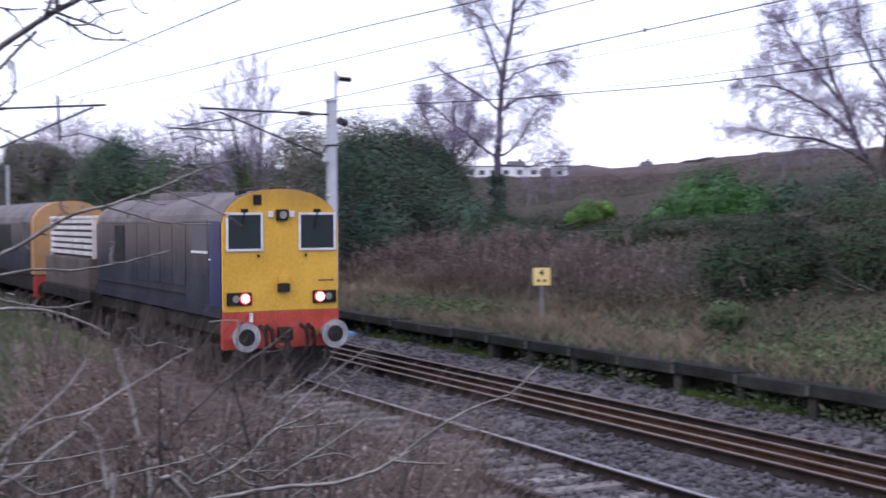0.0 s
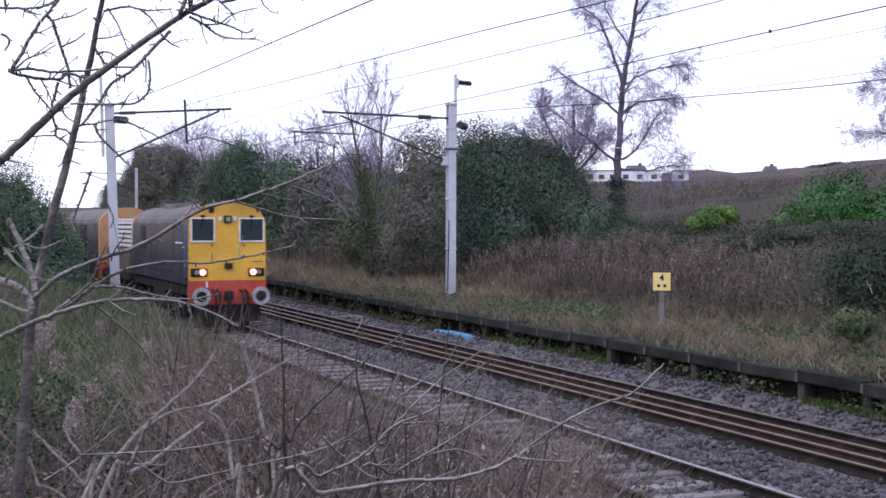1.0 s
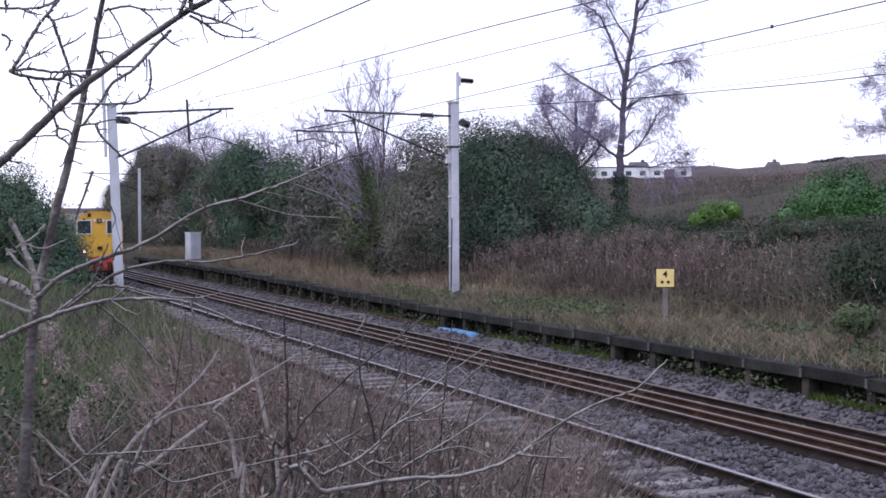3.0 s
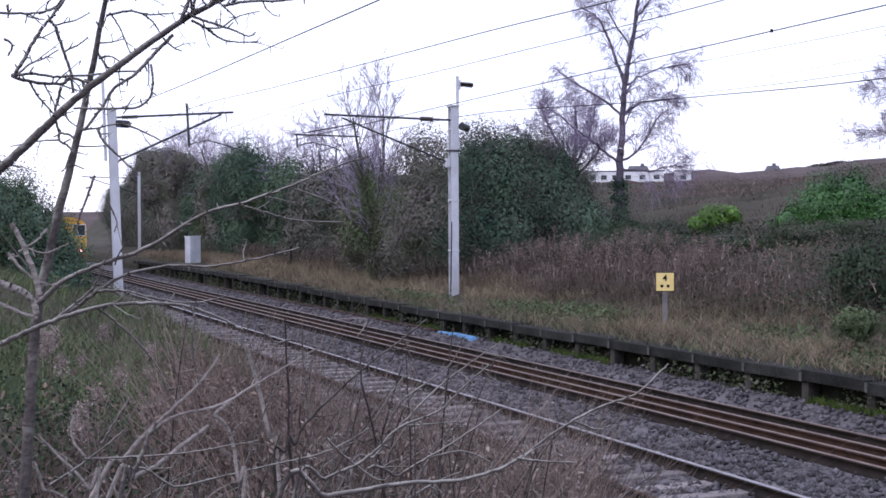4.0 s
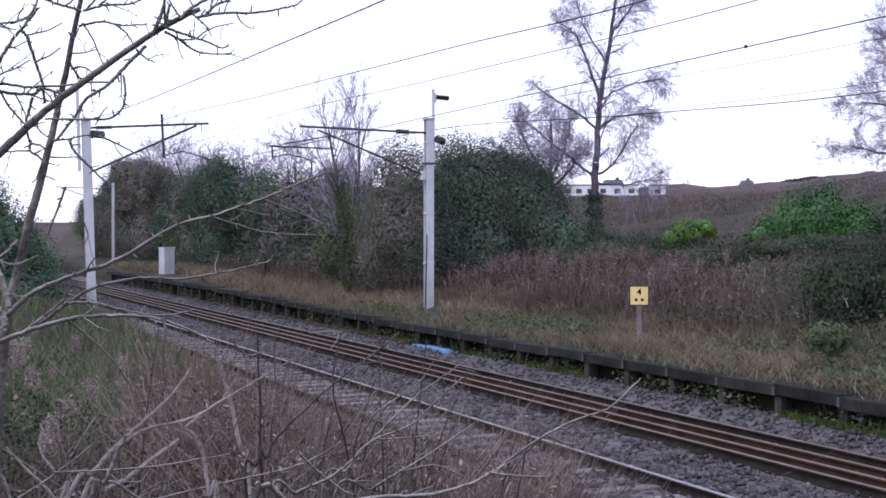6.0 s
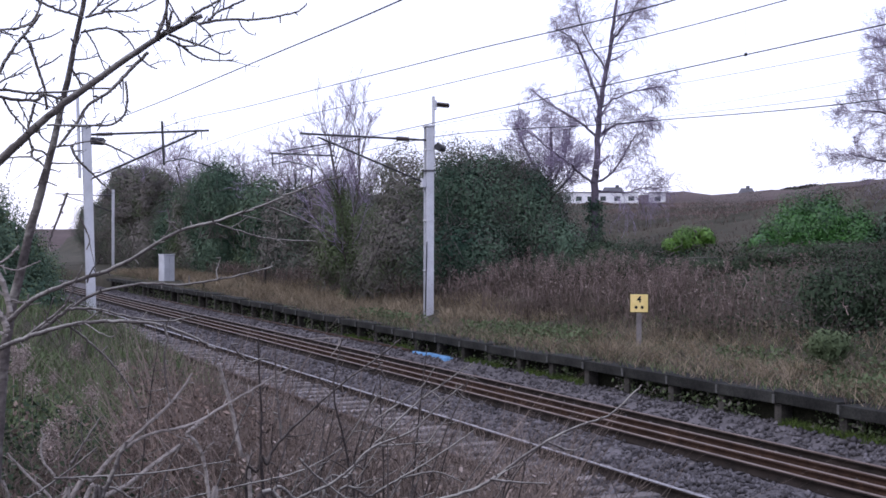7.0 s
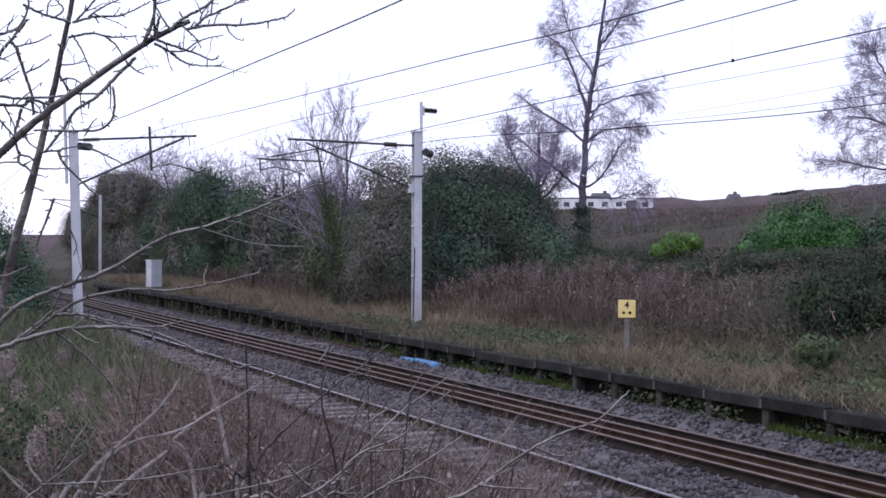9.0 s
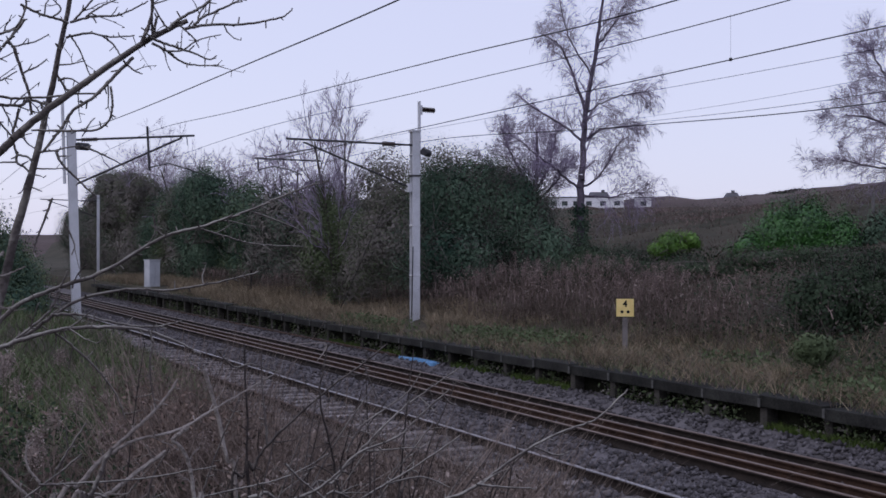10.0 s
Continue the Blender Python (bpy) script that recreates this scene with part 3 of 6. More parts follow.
# ---- small lineside things ----
def build_sign():
    s = empty("milepost_sign", pose(16.03, 25.4, 0.55, 0, 0, -30), "small square yellow milepost sign on a short post in dead grass", "sign")
    part("post", box(-0.06, 0.06, 0.0, 0.07, -0.2, 0.95, bevel=0.008), SLEEPER, s, "grey weathered post")
    part("rim", box(-0.215, 0.215, -0.022, -0.0005, 0.885, 1.325, bevel=0.01), BLACK, s, "dark rim")
    part("plate", box(-0.203, 0.203, -0.03, -0.002, 0.897, 1.313, bevel=0.012), SIGN_YELLOW, s, "yellow enamelled plate")
    for x in (-0.07, 0.07):
        part("dot", tube((x, -0.029, 1.01), (x, -0.036, 1.01), 0.036, sides=16), BLACK, s, "black dot")
    cu = bpy.data.curves.new("numeral", "FONT")
    cu.body, cu.size, cu.extrude, cu.offset, cu.align_x = "4", 0.20, 0.003, 0.006, "CENTER"
    cu.materials.append(BLACK)
    t = new("numeral", cu)
    t.parent = s
    t.matrix_basis = pose(0, -0.034, 1.13, 90, 0, 0)
    tagged(t, "black numeral")


build_sign()


def build_cabinet():
    c = empty("lineside_cabinet", pose(14.97, 74.2, 0.78, 0, 0, 22), "pale grey metal lineside cabinet on the old platform", "equipment cabinet")
    part("body", box(-0.36, 0.36, -0.27, 0.27, 0, 1.6, bevel=0.02), CABINET, c)
    part("door", box(-0.33, -0.01, -0.295, -0.273, 0.08, 1.5, bevel=0.008), CABINET, c)
    part("door", box(0.01, 0.33, -0.295, -0.273, 0.08, 1.5, bevel=0.008), CABINET, c)
    part("roof", box(-0.39, 0.39, -0.31, 0.30, 1.6, 1.65, bevel=0.015), CABINET, c)
    part("plinth", box(-0.34, 0.34, -0.25, 0.25, -0.3, 0.0), CONCRETE, c)


build_cabinet()


def build_stake(x, y, z0, z1, mat, label):
    s = part("marker_post", box(-0.05, 0.05, -0.05, 0.05, 0, z1 - z0, bevel=0.012), mat)
    s.location = (x, y, z0)
    tagged(s, label, "post", "marker posts")


build_stake(18.6, 42.1, 0.8, 2.2, POST, "short weathered wooden stake in the scrub")
build_stake(37.3, 40.4, 3.6, 5.3, CONCRETE, "slim weathered post on the heath edge")
build_stake(17.4, 62.0, 0.4, 2.0, POST, "short weathered wooden stake in the scrub")


def build_blue():
    bm = bmesh.new()
    for x, y, w, l, h in ((13.42, 31.2, 0.2, 1.5, 0.045), (13.39, 30.5, 0.2, 0.5, 0.03), (13.43, 32.3, 0.14, 0.9, 0.02)):
        add_box(bm, x - w / 2, x + w / 2, y - l / 2, y + l / 2, -0.05, 0.05 + h, bevel=0.02)
    tagged(part("discarded_sheet", bm, BLUE), "crumpled bright blue plastic lying beside the track", "plastic sheet")


build_blue()
tagged(part("lineside_cable", tube((13.41, 33.0, 0.06), (13.42, 72.0, 0.06), 0.04, sides=8), RUST), "long brown cable lying on the ballast shoulder", "cable")


def build_caravan(x, y, z, length, turn):
    c = empty("static_caravan", pose(x, y, z, 0, 0, turn), "long white static caravan on the far hill", "caravan", "caravans")
    part("body", box(-length / 2, length / 2, -1.5, 1.5, 0.4, 2.9, bevel=0.1), CARAVAN, c)
    part("roof", box(-length / 2 - 0.1, length / 2 + 0.1, -1.6, 1.6, 2.9, 3.1, bevel=0.08), SLATE, c, "grey roof")
    k = int(length / 2)
    for i in range(k):
        px = -length / 2 + (i + 0.5) * length / k
        part("window", box(px - 0.5, px + 0.5, -1.53, -1.503, 1.5, 2.3), GLASS, c)


build_caravan(113.6, 200.0, 9.3, 6.0, -29)
build_caravan(119.4, 196.6, 9.3, 7.4, -29)
build_caravan(125.2, 192.6, 9.2, 2.8, -29)


def build_house(x, y, z, w, turn):
    h = empty("far_house", pose(x, y, z, 0, 0, turn), "distant pale house with a slate roof on the ridge", "house", "far houses")
    part("wall", box(-w / 2, w / 2, -3, 3, -2, 3.0), CARAVAN, h)
    bm = bmesh.new()
    v = [bm.verts.new(p) for p in ((-w / 2 - .3, -3.4, 3), (w / 2 + .3, -3.4, 3), (w / 2 + .3, 3.4, 3), (-w / 2 - .3, 3.4, 3), (-w / 2 + 1, 0, 5.6), (w / 2 - 1, 0, 5.6))]
    for f in ((0, 1, 5, 4), (2, 3, 4, 5), (1, 2, 5), (3, 0, 4), (3, 2, 1, 0)):
        bm.faces.new([v[i] for i in f])
    part("roof", bm, SLATE, h)
    part("chimney", box(w / 2 - 2.4, w / 2 - 1.6, -0.4, 0.4, 4.5, 6.1), SLATE, h)
    for wx in (-w / 4, w / 4):
        part("window", box(wx - .6, wx + .6, -3.04, -3.004, 1.0, 2.3), GLASS, h)


build_house(180, 240, 10.4, 4.5, -40)
build_house(184.5, 239, 9.6, 6.5, -35)
build_house(155, 257, 10.8, 6, -30)


def build_ridge():
    rng = np.random.default_rng(8)
    n = 160
    turn = np.radians(np.linspace(-75, 120, n))
    deg = np.degrees(turn)
    d = 270.0
    top = 13.6 + 0.3 * soft(deg, 30, 36) + 2.7 * soft(deg, 36, 44) - 7.5 * (1 - soft(deg, 8, 20)) + rng.normal(size=n) * 0.25
    top = top + 0.5 * np.sin(deg * 1.9) * soft(deg, 20, 30)
    verts = []
    for a, t in zip(turn, top):
        for r, z in ((d - 130, -4.0), (d - 40, t - 3.0), (d, t), (d + 150, t + 0.5), (d + 900, -5)):
            verts.append((r * np.sin(a), r * np.cos(a), z))
    i, j = np.meshgrid(np.arange(4), np.arange(n - 1))
    k = (j * 5 + i).ravel()
    tagged(np_mesh("backdrop", verts, np.stack([k, k + 1, k + 6, k + 5], 1), HEATH, smooth=True), "brown heathy ridge along the skyline", "hill", kind="structure")


build_ridge()


# ---- the train ----
def arch(w, z0, z1, ztop, n=12):
    """A cross-section: straight sides from z0 to z1, then a curved roof up to ztop."""
    pts = [(w, z0), (w, z1)]
    for i in range(1, n):
        a = math.pi * i / n
        c, s = math.cos(a), math.sin(a)
        pts.append((w * math.copysign(abs(c) ** 0.92, c), z1 + (ztop - z1) * s ** 0.98))
    return pts + [(-w, z1), (-w, z0)]


def prism(pts, y0, y1, bevel=0.0):
    bm = bmesh.new()
    a = [bm.verts.new((x, y0, z)) for x, z in pts]
    b = [bm.verts.new((x, y1, z)) for x, z in pts]
    bm.faces.new(a)
    bm.faces.new(b[::-1])
    n = len(pts)
    for i in range(n):
        bm.faces.new((a[i], b[i], b[(i + 1) % n], a[(i + 1) % n]))
    bmesh.ops.recalc_face_normals(bm, faces=bm.faces)
    if bevel:
        bmesh.ops.bevel(bm, geom=[e for e in bm.edges if e.calc_face_angle(0) > 1.2], offset=bevel, segments=2, affect="EDGES")
    return bm


def loop_frame(name, x0, x1, z0, z1, y, t, mat, parent):
    """A window frame with rounded outside, of four bars."""
    bm = bmesh.new()
    add_box(bm, x0 - t, x1 + t, y - 0.035, y, z1, z1 + t, bevel=0.008)
    add_box(bm, x0 - t, x1 + t, y - 0.035, y, z0 - t, z0, bevel=0.008)
    add_box(bm, x0 - t, x0, y - 0.034, y, z0, z1, bevel=0.008)
    add_box(bm, x1, x1 + t, y - 0.034, y, z0, z1, bevel=0.008)
    return part(name, bm, mat, parent)


WHEELSETS = []


def wheelset(parent, y, r=0.5):
    bm = bmesh.new()
    for s in (-1, 1):
        add_tube(bm, (s * 0.67, 0, 0), (s * 0.80, 0, 0), r, r - 0.015, 28)
        add_tube(bm, (s * 0.64, 0, 0), (s * 0.67, 0, 0), r + 0.03, sides=28)
        add_box(bm, s * 0.80, s * 0.83, -0.06, 0.06, -r * 0.7, r * 0.7)
    add_tube(bm, (-0.7, 0, 0), (0.7, 0, 0), 0.08)
    ob = part("wheelset", bm, UNDER, parent)
    WHEELSETS.append((ob, y, r))


def bogie(parent, y):
    bm = bmesh.new()
    for s in (-1, 1):
        add_box(bm, s * 0.90, s * 1.0, y - 1.75, y + 1.75, 0.45, 0.75, bevel=0.03)
        for dy in (-1.25, 1.25):
            add_box(bm, s * 0.86, s * 1.05, y + dy - 0.2, y + dy + 0.2, 0.32, 0.72, bevel=0.03)
            add_tube(bm, (s * 0.98, y + dy * 0.62, 0.4), (s * 0.98, y + dy * 0.62, 0.85), 0.1)
    add_box(bm, -0.9, 0.9, y - 0.3, y + 0.3, 0.5, 0.9)
    part("bogie_frame", bm, UNDER, parent, "black oily bogie frame")
    wheelset(parent, y - 1.25)
    wheelset(parent, y + 1.25)


def buffer_pair(parent, y, s, mat):
    for x in (-0.83, 0.83):
        bm = bmesh.new()
        add_tube(bm, (x, y, 0.97), (x, y + s * 0.42, 0.97), 0.11, 0.09, 14)
        add_tube(bm, (x, y + s * 0.42, 0.97), (x, y + s * 0.47, 0.97), 0.24, 0.255, 24)
        b = part("buffer", bm, mat, parent, "greasy steel buffer")
        part("worn_face", tube((x, y + s * 0.472, 0.97), (x, y + s * 0.478, 0.97), 0.15, sides=20), UNDER, b, "dark greased patch")


def build_locomotive():
    L = 9.8
    loco = empty("diesel_locomotive", pose(NEAR_TRACK, 21.7, 0), "grimy navy diesel locomotive with a yellow end and red buffer beam", "locomotive", "locomotives")
    part("underframe", box(-1.02, 1.02, 0.25, L - 0.1, 0.95, 1.22, bevel=0.03), UNDER, loco)
    part("valance", prism([(1.12, 1.27), (1.12, 1.45), (-1.12, 1.45), (-1.12, 1.27)], 0.08, L), NAVY, loco, "dirty navy sole bar")
    part("body", prism([(1.08, 1.45), (1.08, 2.95), (-1.08, 2.95), (-1.08, 1.45)], 0.1, L - 0.05), SIDE, loco, "navy side fading into brown grime")
    roof_pts = [(x, z) for x, z in arch(1.078, 2.95, 2.95, 3.56)][1:-1]
    part("roof", prism(roof_pts, 0.1, 3.2), ROOF, loco, "sooty grey roof")
    roof2 = [(x, z) for x, z in arch(1.04, 2.95, 2.95, 3.52)][1:-1]
    part("bonnet_roof", prism(roof2, 3.2, L - 0.05), ROOF, loco, "sooty grey roof")
    bm = bmesh.new()
    add_box(bm, -0.55, 0.55, 4.6, 6.8, 3.40, 3.60, bevel=0.06)
    add_tube(bm, (0.0, 5.2, 3.5), (0.0, 5.2, 3.68), 0.16)
    part("exhaust_cowl", bm, ROOF, loco)
    part("roof_hatch", box(-0.62, -0.46, 0.5, 0.75, 3.42, 3.55, bevel=0.02), UNDER, loco)
    part("roof_vent", box(-0.1, 0.5, 1.5, 1.9, 3.5, 3.6, bevel=0.03), UNDER, loco)
    # yellow end
    front = part("yellow_end", prism(arch(1.09, 1.38, 2.95, 3.57), 0.0, 0.1, bevel=0.012), YELLOW, loco, "weathered yellow cab end")
    part("roof_rim", prism([(x * 1.012, z + 0.012) for x, z in arch(1.09, 2.95, 2.95, 3.57)][1:-1], 0.06, 0.16), ROOF, loco)
    for x0, x1 in ((-1.0, -0.40), (0.36, 1.0)):
        loop_frame("window_frame", x0, x1, 2.50, 3.10, 0.0, 0.042, WHITE, front)
        part("window_pane", box(x0, x1, -0.016, -0.004, 2.50, 3.10), GLASS, front, "dark cab window")
        part("wiper", tube(((x0 + x1) / 2, -0.04, 3.18), ((x0 + x1) / 2 - 0.06, -0.045, 2.85), 0.012), BLACK, front)
        part("wiper_motor", box((x0 + x1) / 2 - 0.06, (x0 + x1) / 2 + 0.06, -0.05, -0.004, 3.15, 3.21, bevel=0.01), BLACK, front)
    part("headlight_housing", box(-0.11, 0.10, -0.10, -0.004, 3.0, 3.2, bevel=0.02), UNDER, front, "dark square headlight housing")
    part("headlight_lens", tube((-0.005, -0.105, 3.10), (-0.005, -0.112, 3.10), 0.07, sides=18), LAMP_OFF, front)
    for x in (-0.21, 0.19):
        part("lamp_bracket", box(x - 0.05, x + 0.05, -0.03, -0.004, 3.06, 3.17, bevel=0.008), WHITE, front)
    part("horn_grille", box(-0.53, -0.38, -0.02, -0.004, 3.28, 3.46, bevel=0.006), BLACK, front, "dark horn opening")
    part("roof_lamp", box(-0.2, 0.1, 0.02, 0.2, 3.5, 3.6, bevel=0.02), RUST, front)
    part("jumper_cover", box(-0.08, 0.12, -0.07, -0.004, 1.88, 2.02, bevel=0.012), YELLOW, front)
    part("jumper_socket", box(-0.09, 0.12, -0.10, -0.004, 1.72, 1.87, bevel=0.02), UNDER, front, "rusty dark socket")
    part("number_bars", box(0.70, 1.0, -0.008, -0.003, 1.90, 1.925), GRIME, front, "faint dark number")
    for s in (-1, 1):
        x0, x1 = sorted((s * 0.58, s * 1.04))
        part("lamp_cluster", box(x0, x1, -0.05, -0.004, 1.50, 1.73, bevel=0.03), BLACK, front, "black lamp cluster")
        part("tail_lamp", tube((s * 0.71, -0.055, 1.62), (s * 0.71, -0.075, 1.62), 0.075, sides=20), LAMP, front, "lit tail lamp")
        part("lamp_rim", tube((s * 0.71, -0.051, 1.62), (s * 0.71, -0.06, 1.62), 0.098, sides=20), LAMP_RIM, front, "red glowing lamp rim")
        part("marker_lens", tube((s * 0.88, -0.052, 1.62), (s * 0.88, -0.06, 1.62), 0.065, sides=16), LAMP_OFF, front)
        part("grab_rail", tube((s * 0.45, -0.03, 2.35), (s * 0.45, -0.03, 2.40), 0.02), BLACK, front)
    # red beam and its gear
    beam = part("buffer_beam", box(-1.10, 1.10, 0.0, 0.16, 0.72, 1.378, bevel=0.015), RED, loco, "faded red buffer beam")
    buffer_pair(loco, 0.0, -1, BUFFER)
    bm = bmesh.new()
    add_box(bm, -0.11, 0.11, -0.28, -0.01, 0.86, 1.10, bevel=0.04)
    add_tube(bm, (0, -0.25, 0.95), (0, -0.30, 0.62), 0.05)
    add_tube(bm, (-0.06, -0.3, 0.64), (0.06, -0.28, 0.5), 0.04)
    part("coupling_hook", bm, UNDER, beam)
    for x, mat in ((-0.42, UNDER), (0.35, UNDER), (0.48, UNDER), (-0.3, UNDER)):
        bm = bmesh.new()
        pts = [Vector((x, -0.02, 1.12)), Vector((x + 0.03, -0.2, 1.05)), Vector((x + 0.05, -0.22, 0.8)), Vector((x, -0.12, 0.55))]
        for a, b in zip(pts, pts[1:]):
            add_tube(bm, a, b, 0.035)
        part("brake_hose", bm, mat, beam, "black rubber brake hose")
    part("hose_tap", tube((0.58, -0.02, 1.0), (0.60, -0.14, 0.98), 0.06), BRASS, beam, "brass hose tap")
    part("rail_guard", box(-0.95, 0.95, 0.05, 0.12, 0.22, 0.72, bevel=0.02), UNDER, beam)
    part("lamp_iron", box(-0.62, -0.57, -0.06, -0.001, 1.2, 1.36), WHITE, beam)
    # cab sides
    for s in (-1, 1):
        x = s * 1.082
        a, b = sorted((x, x + s * 0.012))
        d = part("cab_door", box(a, b, 0.16, 0.78, 1.46, 3.0, bevel=0.004), NAVY_CLEAN, loco, "navy cab door")
        part("door_handle", tube((x + s * 0.03, 0.66, 2.3), (x + s * 0.03, 0.74, 2.3), 0.015), WHITE, d)
        w = part("side_window", box(a, b, 0.95, 1.85, 2.45, 3.02, bevel=0.004), PALE_GLASS, loco, "sliding side window, coloured pale for the sky it reflects")
        part("window_sill", box(a - 0.01, b + 0.01, 0.92, 1.88, 2.40, 2.445, bevel=0.004), WHITE, w)
        part("rain_strip", box(a - 0.01, b + 0.01, 0.9, L - 0.2, 2.978, 2.992), ROOF, loco, "thin pale rain strip")
        g = part("side_grille", box(a, b, 7.0, 7.9, 2.1, 2.9, bevel=0.004), BLACK, loco, "dark radiator grille")
        for i in range(5):
            y = 2.3 + i * 0.9
            part("bonnet_door", box(a, b, y, y + 0.86, 1.75, 2.92, bevel=0.004), SIDE, loco)
        part("handrail", tube((x + s * 0.05, 2.3, 1.62), (x + s * 0.05, L - 0.3, 1.62), 0.013), UNDER, loco)
        part("fuel_tank", box(min(s * 0.6, s * 1.02), max(s * 0.6, s * 1.02), 4.0, 6.0, 0.5, 1.0, bevel=0.05), UNDER, loco)
    part("rear_end", prism(arch(1.06, 1.3, 2.95, 3.5), L - 0.05, L), YELLOW, loco, "yellow bonnet end")
    buffer_pair(loco, L, 1, UNDER)
    bogie(loco, 2.3)
    bogie(loco, L - 2.3)
    return loco


def build_flask_wagon():
    L = 6.2
    w = empty("flask_wagon", pose(NEAR_TRACK, 32.4, 0), "bogie flask wagon with a white louvred cover", "rail wagon")
    part("frame", box(-1.05, 1.05, 0.0, L, 0.95, 1.25, bevel=0.03), UNDER, w)
    part("deck", box(-1.0, 1.0, 0.3, L - 0.3, 1.25, 2.05, bevel=0.05), GRIME, w, "dark grimy wagon body")
    part("cover_core", box(-0.84, 0.84, 0.25, L - 0.75, 2.05, 3.06), GRIME, w)
    for i in range(6):
        z = 2.12 + i * 0.165
        part("louvre", box(-0.92, 0.92, 0.2, L - 0.7, z, z + 0.10, bevel=0.015), LOUVRE, w, "white louvre slat")
    for y in (0.18, L - 0.74):
        part("end_frame", box(-0.93, 0.93, y, y + 0.06, 2.05, 3.1, bevel=0.01), LOUVRE, w)
    part("cover_top", box(-0.94, 0.94, 0.16, L - 0.66, 3.06, 3.14, bevel=0.02), LOUVRE, w, "white cover lid")
    buffer_pair(w, 0.0, -1, UNDER)
    buffer_pair(w, L, 1, UNDER)
    bogie(w, 1.9)
    bogie(w, L - 1.9)
    return w


def build_lead_locomotive():
    L = 12.5
    loco = empty("diesel_locomotive", pose(NEAR_TRACK, 39.6, 0), "second diesel locomotive with an orange-yellow nose end", "locomotive", "locomotives")
    part("underframe", box(-1.05, 1.05, 0.2, L, 0.9, 1.4, bevel=0.03), UNDER, loco)
    part("body", prism([(1.1, 1.4), (1.1, 2.95), (-1.1, 2.95), (-1.1, 1.4)], 0.6, L), SIDE, loco, "dirty navy side")
    part("roof", prism([(x, z) for x, z in arch(1.1, 2.95, 2.95, 3.62)][1:-1], 0.6, L), ROOF, loco, "sooty grey roof")
    part("yellow_end", prism(arch(1.08, 1.35, 2.95, 3.62), 0.0, 0.75, bevel=0.05), DULL_END, loco, "faded orange-yellow end")
    part("buffer_beam", box(-1.1, 1.1, 0.0, 0.16, 0.72, 1.34, bevel=0.015), RED, loco, "red buffer beam")
    for s in (-1, 1):
        a, b = sorted((s * 1.102, s * 1.112))
        part("side_window", box(a, b, 0.9, 1.8, 2.4, 3.0, bevel=0.004), PALE_GLASS, loco)
        part("side_grille", box(a, b, 4.0, 6.5, 2.0, 2.9, bevel=0.004), BLACK, loco)
    buffer_pair(loco, 0.0, -1, UNDER)
    bogie(loco, 2.4)
    bogie(loco, L - 2.4)
    return loco


locomotive = build_locomotive()
flask_wagon = build_flask_wagon()
lead_locomotive = build_lead_locomotive()
SPEED = 13.7


def motions():
    """The train draws away along the nearer track at a steady pace; its wheels roll."""
    for thing, y in ((locomotive, 21.7), (flask_wagon, 32.4), (lead_locomotive, 39.6)):
        walk(thing, [(t, pose(NEAR_TRACK, y + SPEED * t, 0)) for t in (0.0, 2.5, 5.0, 7.5, 10.0)])
    for ob, y, r in WHEELSETS:
        walk(ob, [(k / 30, pose(0, y, r, -math.degrees(SPEED * k / 30 / r), 0, 0)) for k in range(301)])


# ---- trees and bushes ----
def smooth_path(pts, n):
    """Catmull-Rom through a few control points."""
    p = np.array([pts[0], *pts, pts[-1]], float)
    t = np.linspace(0, len(pts) - 1 - 1e-6, n)
    i = t.astype(int)
    f = (t - i)[:, None]
    a, b, c, d = p[i], p[i + 1], p[i + 2], p[i + 3]
    return 0.5 * (2 * b + (c - a) * f + (2 * a - 5 * b + 4 * c - d) * f ** 2 + (3 * b - a - 3 * c + d) * f ** 3)


def grow(rng, p, way, length, r, depth, out, spec):
    """Adds sticks for a limb and its side limbs. spec by level: (steps, bend, children, angle, ratio, lift)."""
    steps, bend, kids, angle, ratio, lift = spec[depth]
    way = way / np.linalg.norm(way)
    nodes = []
    tip_r = r * (0.35 if depth + 1 < len(spec) else 0.5)
    for i in range(steps):
        way = way + rng.normal(size=3) * bend
        way[2] += lift
        way /= np.linalg.norm(way)
        q = p + way * length / steps
        a, b = r + (tip_r - r) * i / steps, r + (tip_r - r) * (i + 1) / steps
        out[depth].append((*p, *q, a, b))
        nodes.append((p, q, way.copy(), b))
        p = q
    if depth + 1 < len(spec):
        for k in range(kids):
            f = rng.uniform(0.22, 1.0) if depth else rng.uniform(0.22, 1.0)
            i = min(int(f * steps), steps - 1)
            a, b, d, rr = nodes[i]
            o = a + (b - a) * (f * steps - i)
            side = rng.normal(size=3)
            side -= d * side.dot(d)
            side /= np.linalg.norm(side)
            ang = math.radians(angle * rng.uniform(0.7, 1.3))
            grow(rng, o, d * math.cos(ang) + side * math.sin(ang), length * ratio * rng.uniform(0.6, 1.2) * (1.15 - 0.5 * f), max(rr * (0.46 if depth == 0 else 0.6), 0.004), depth + 1, out, spec)


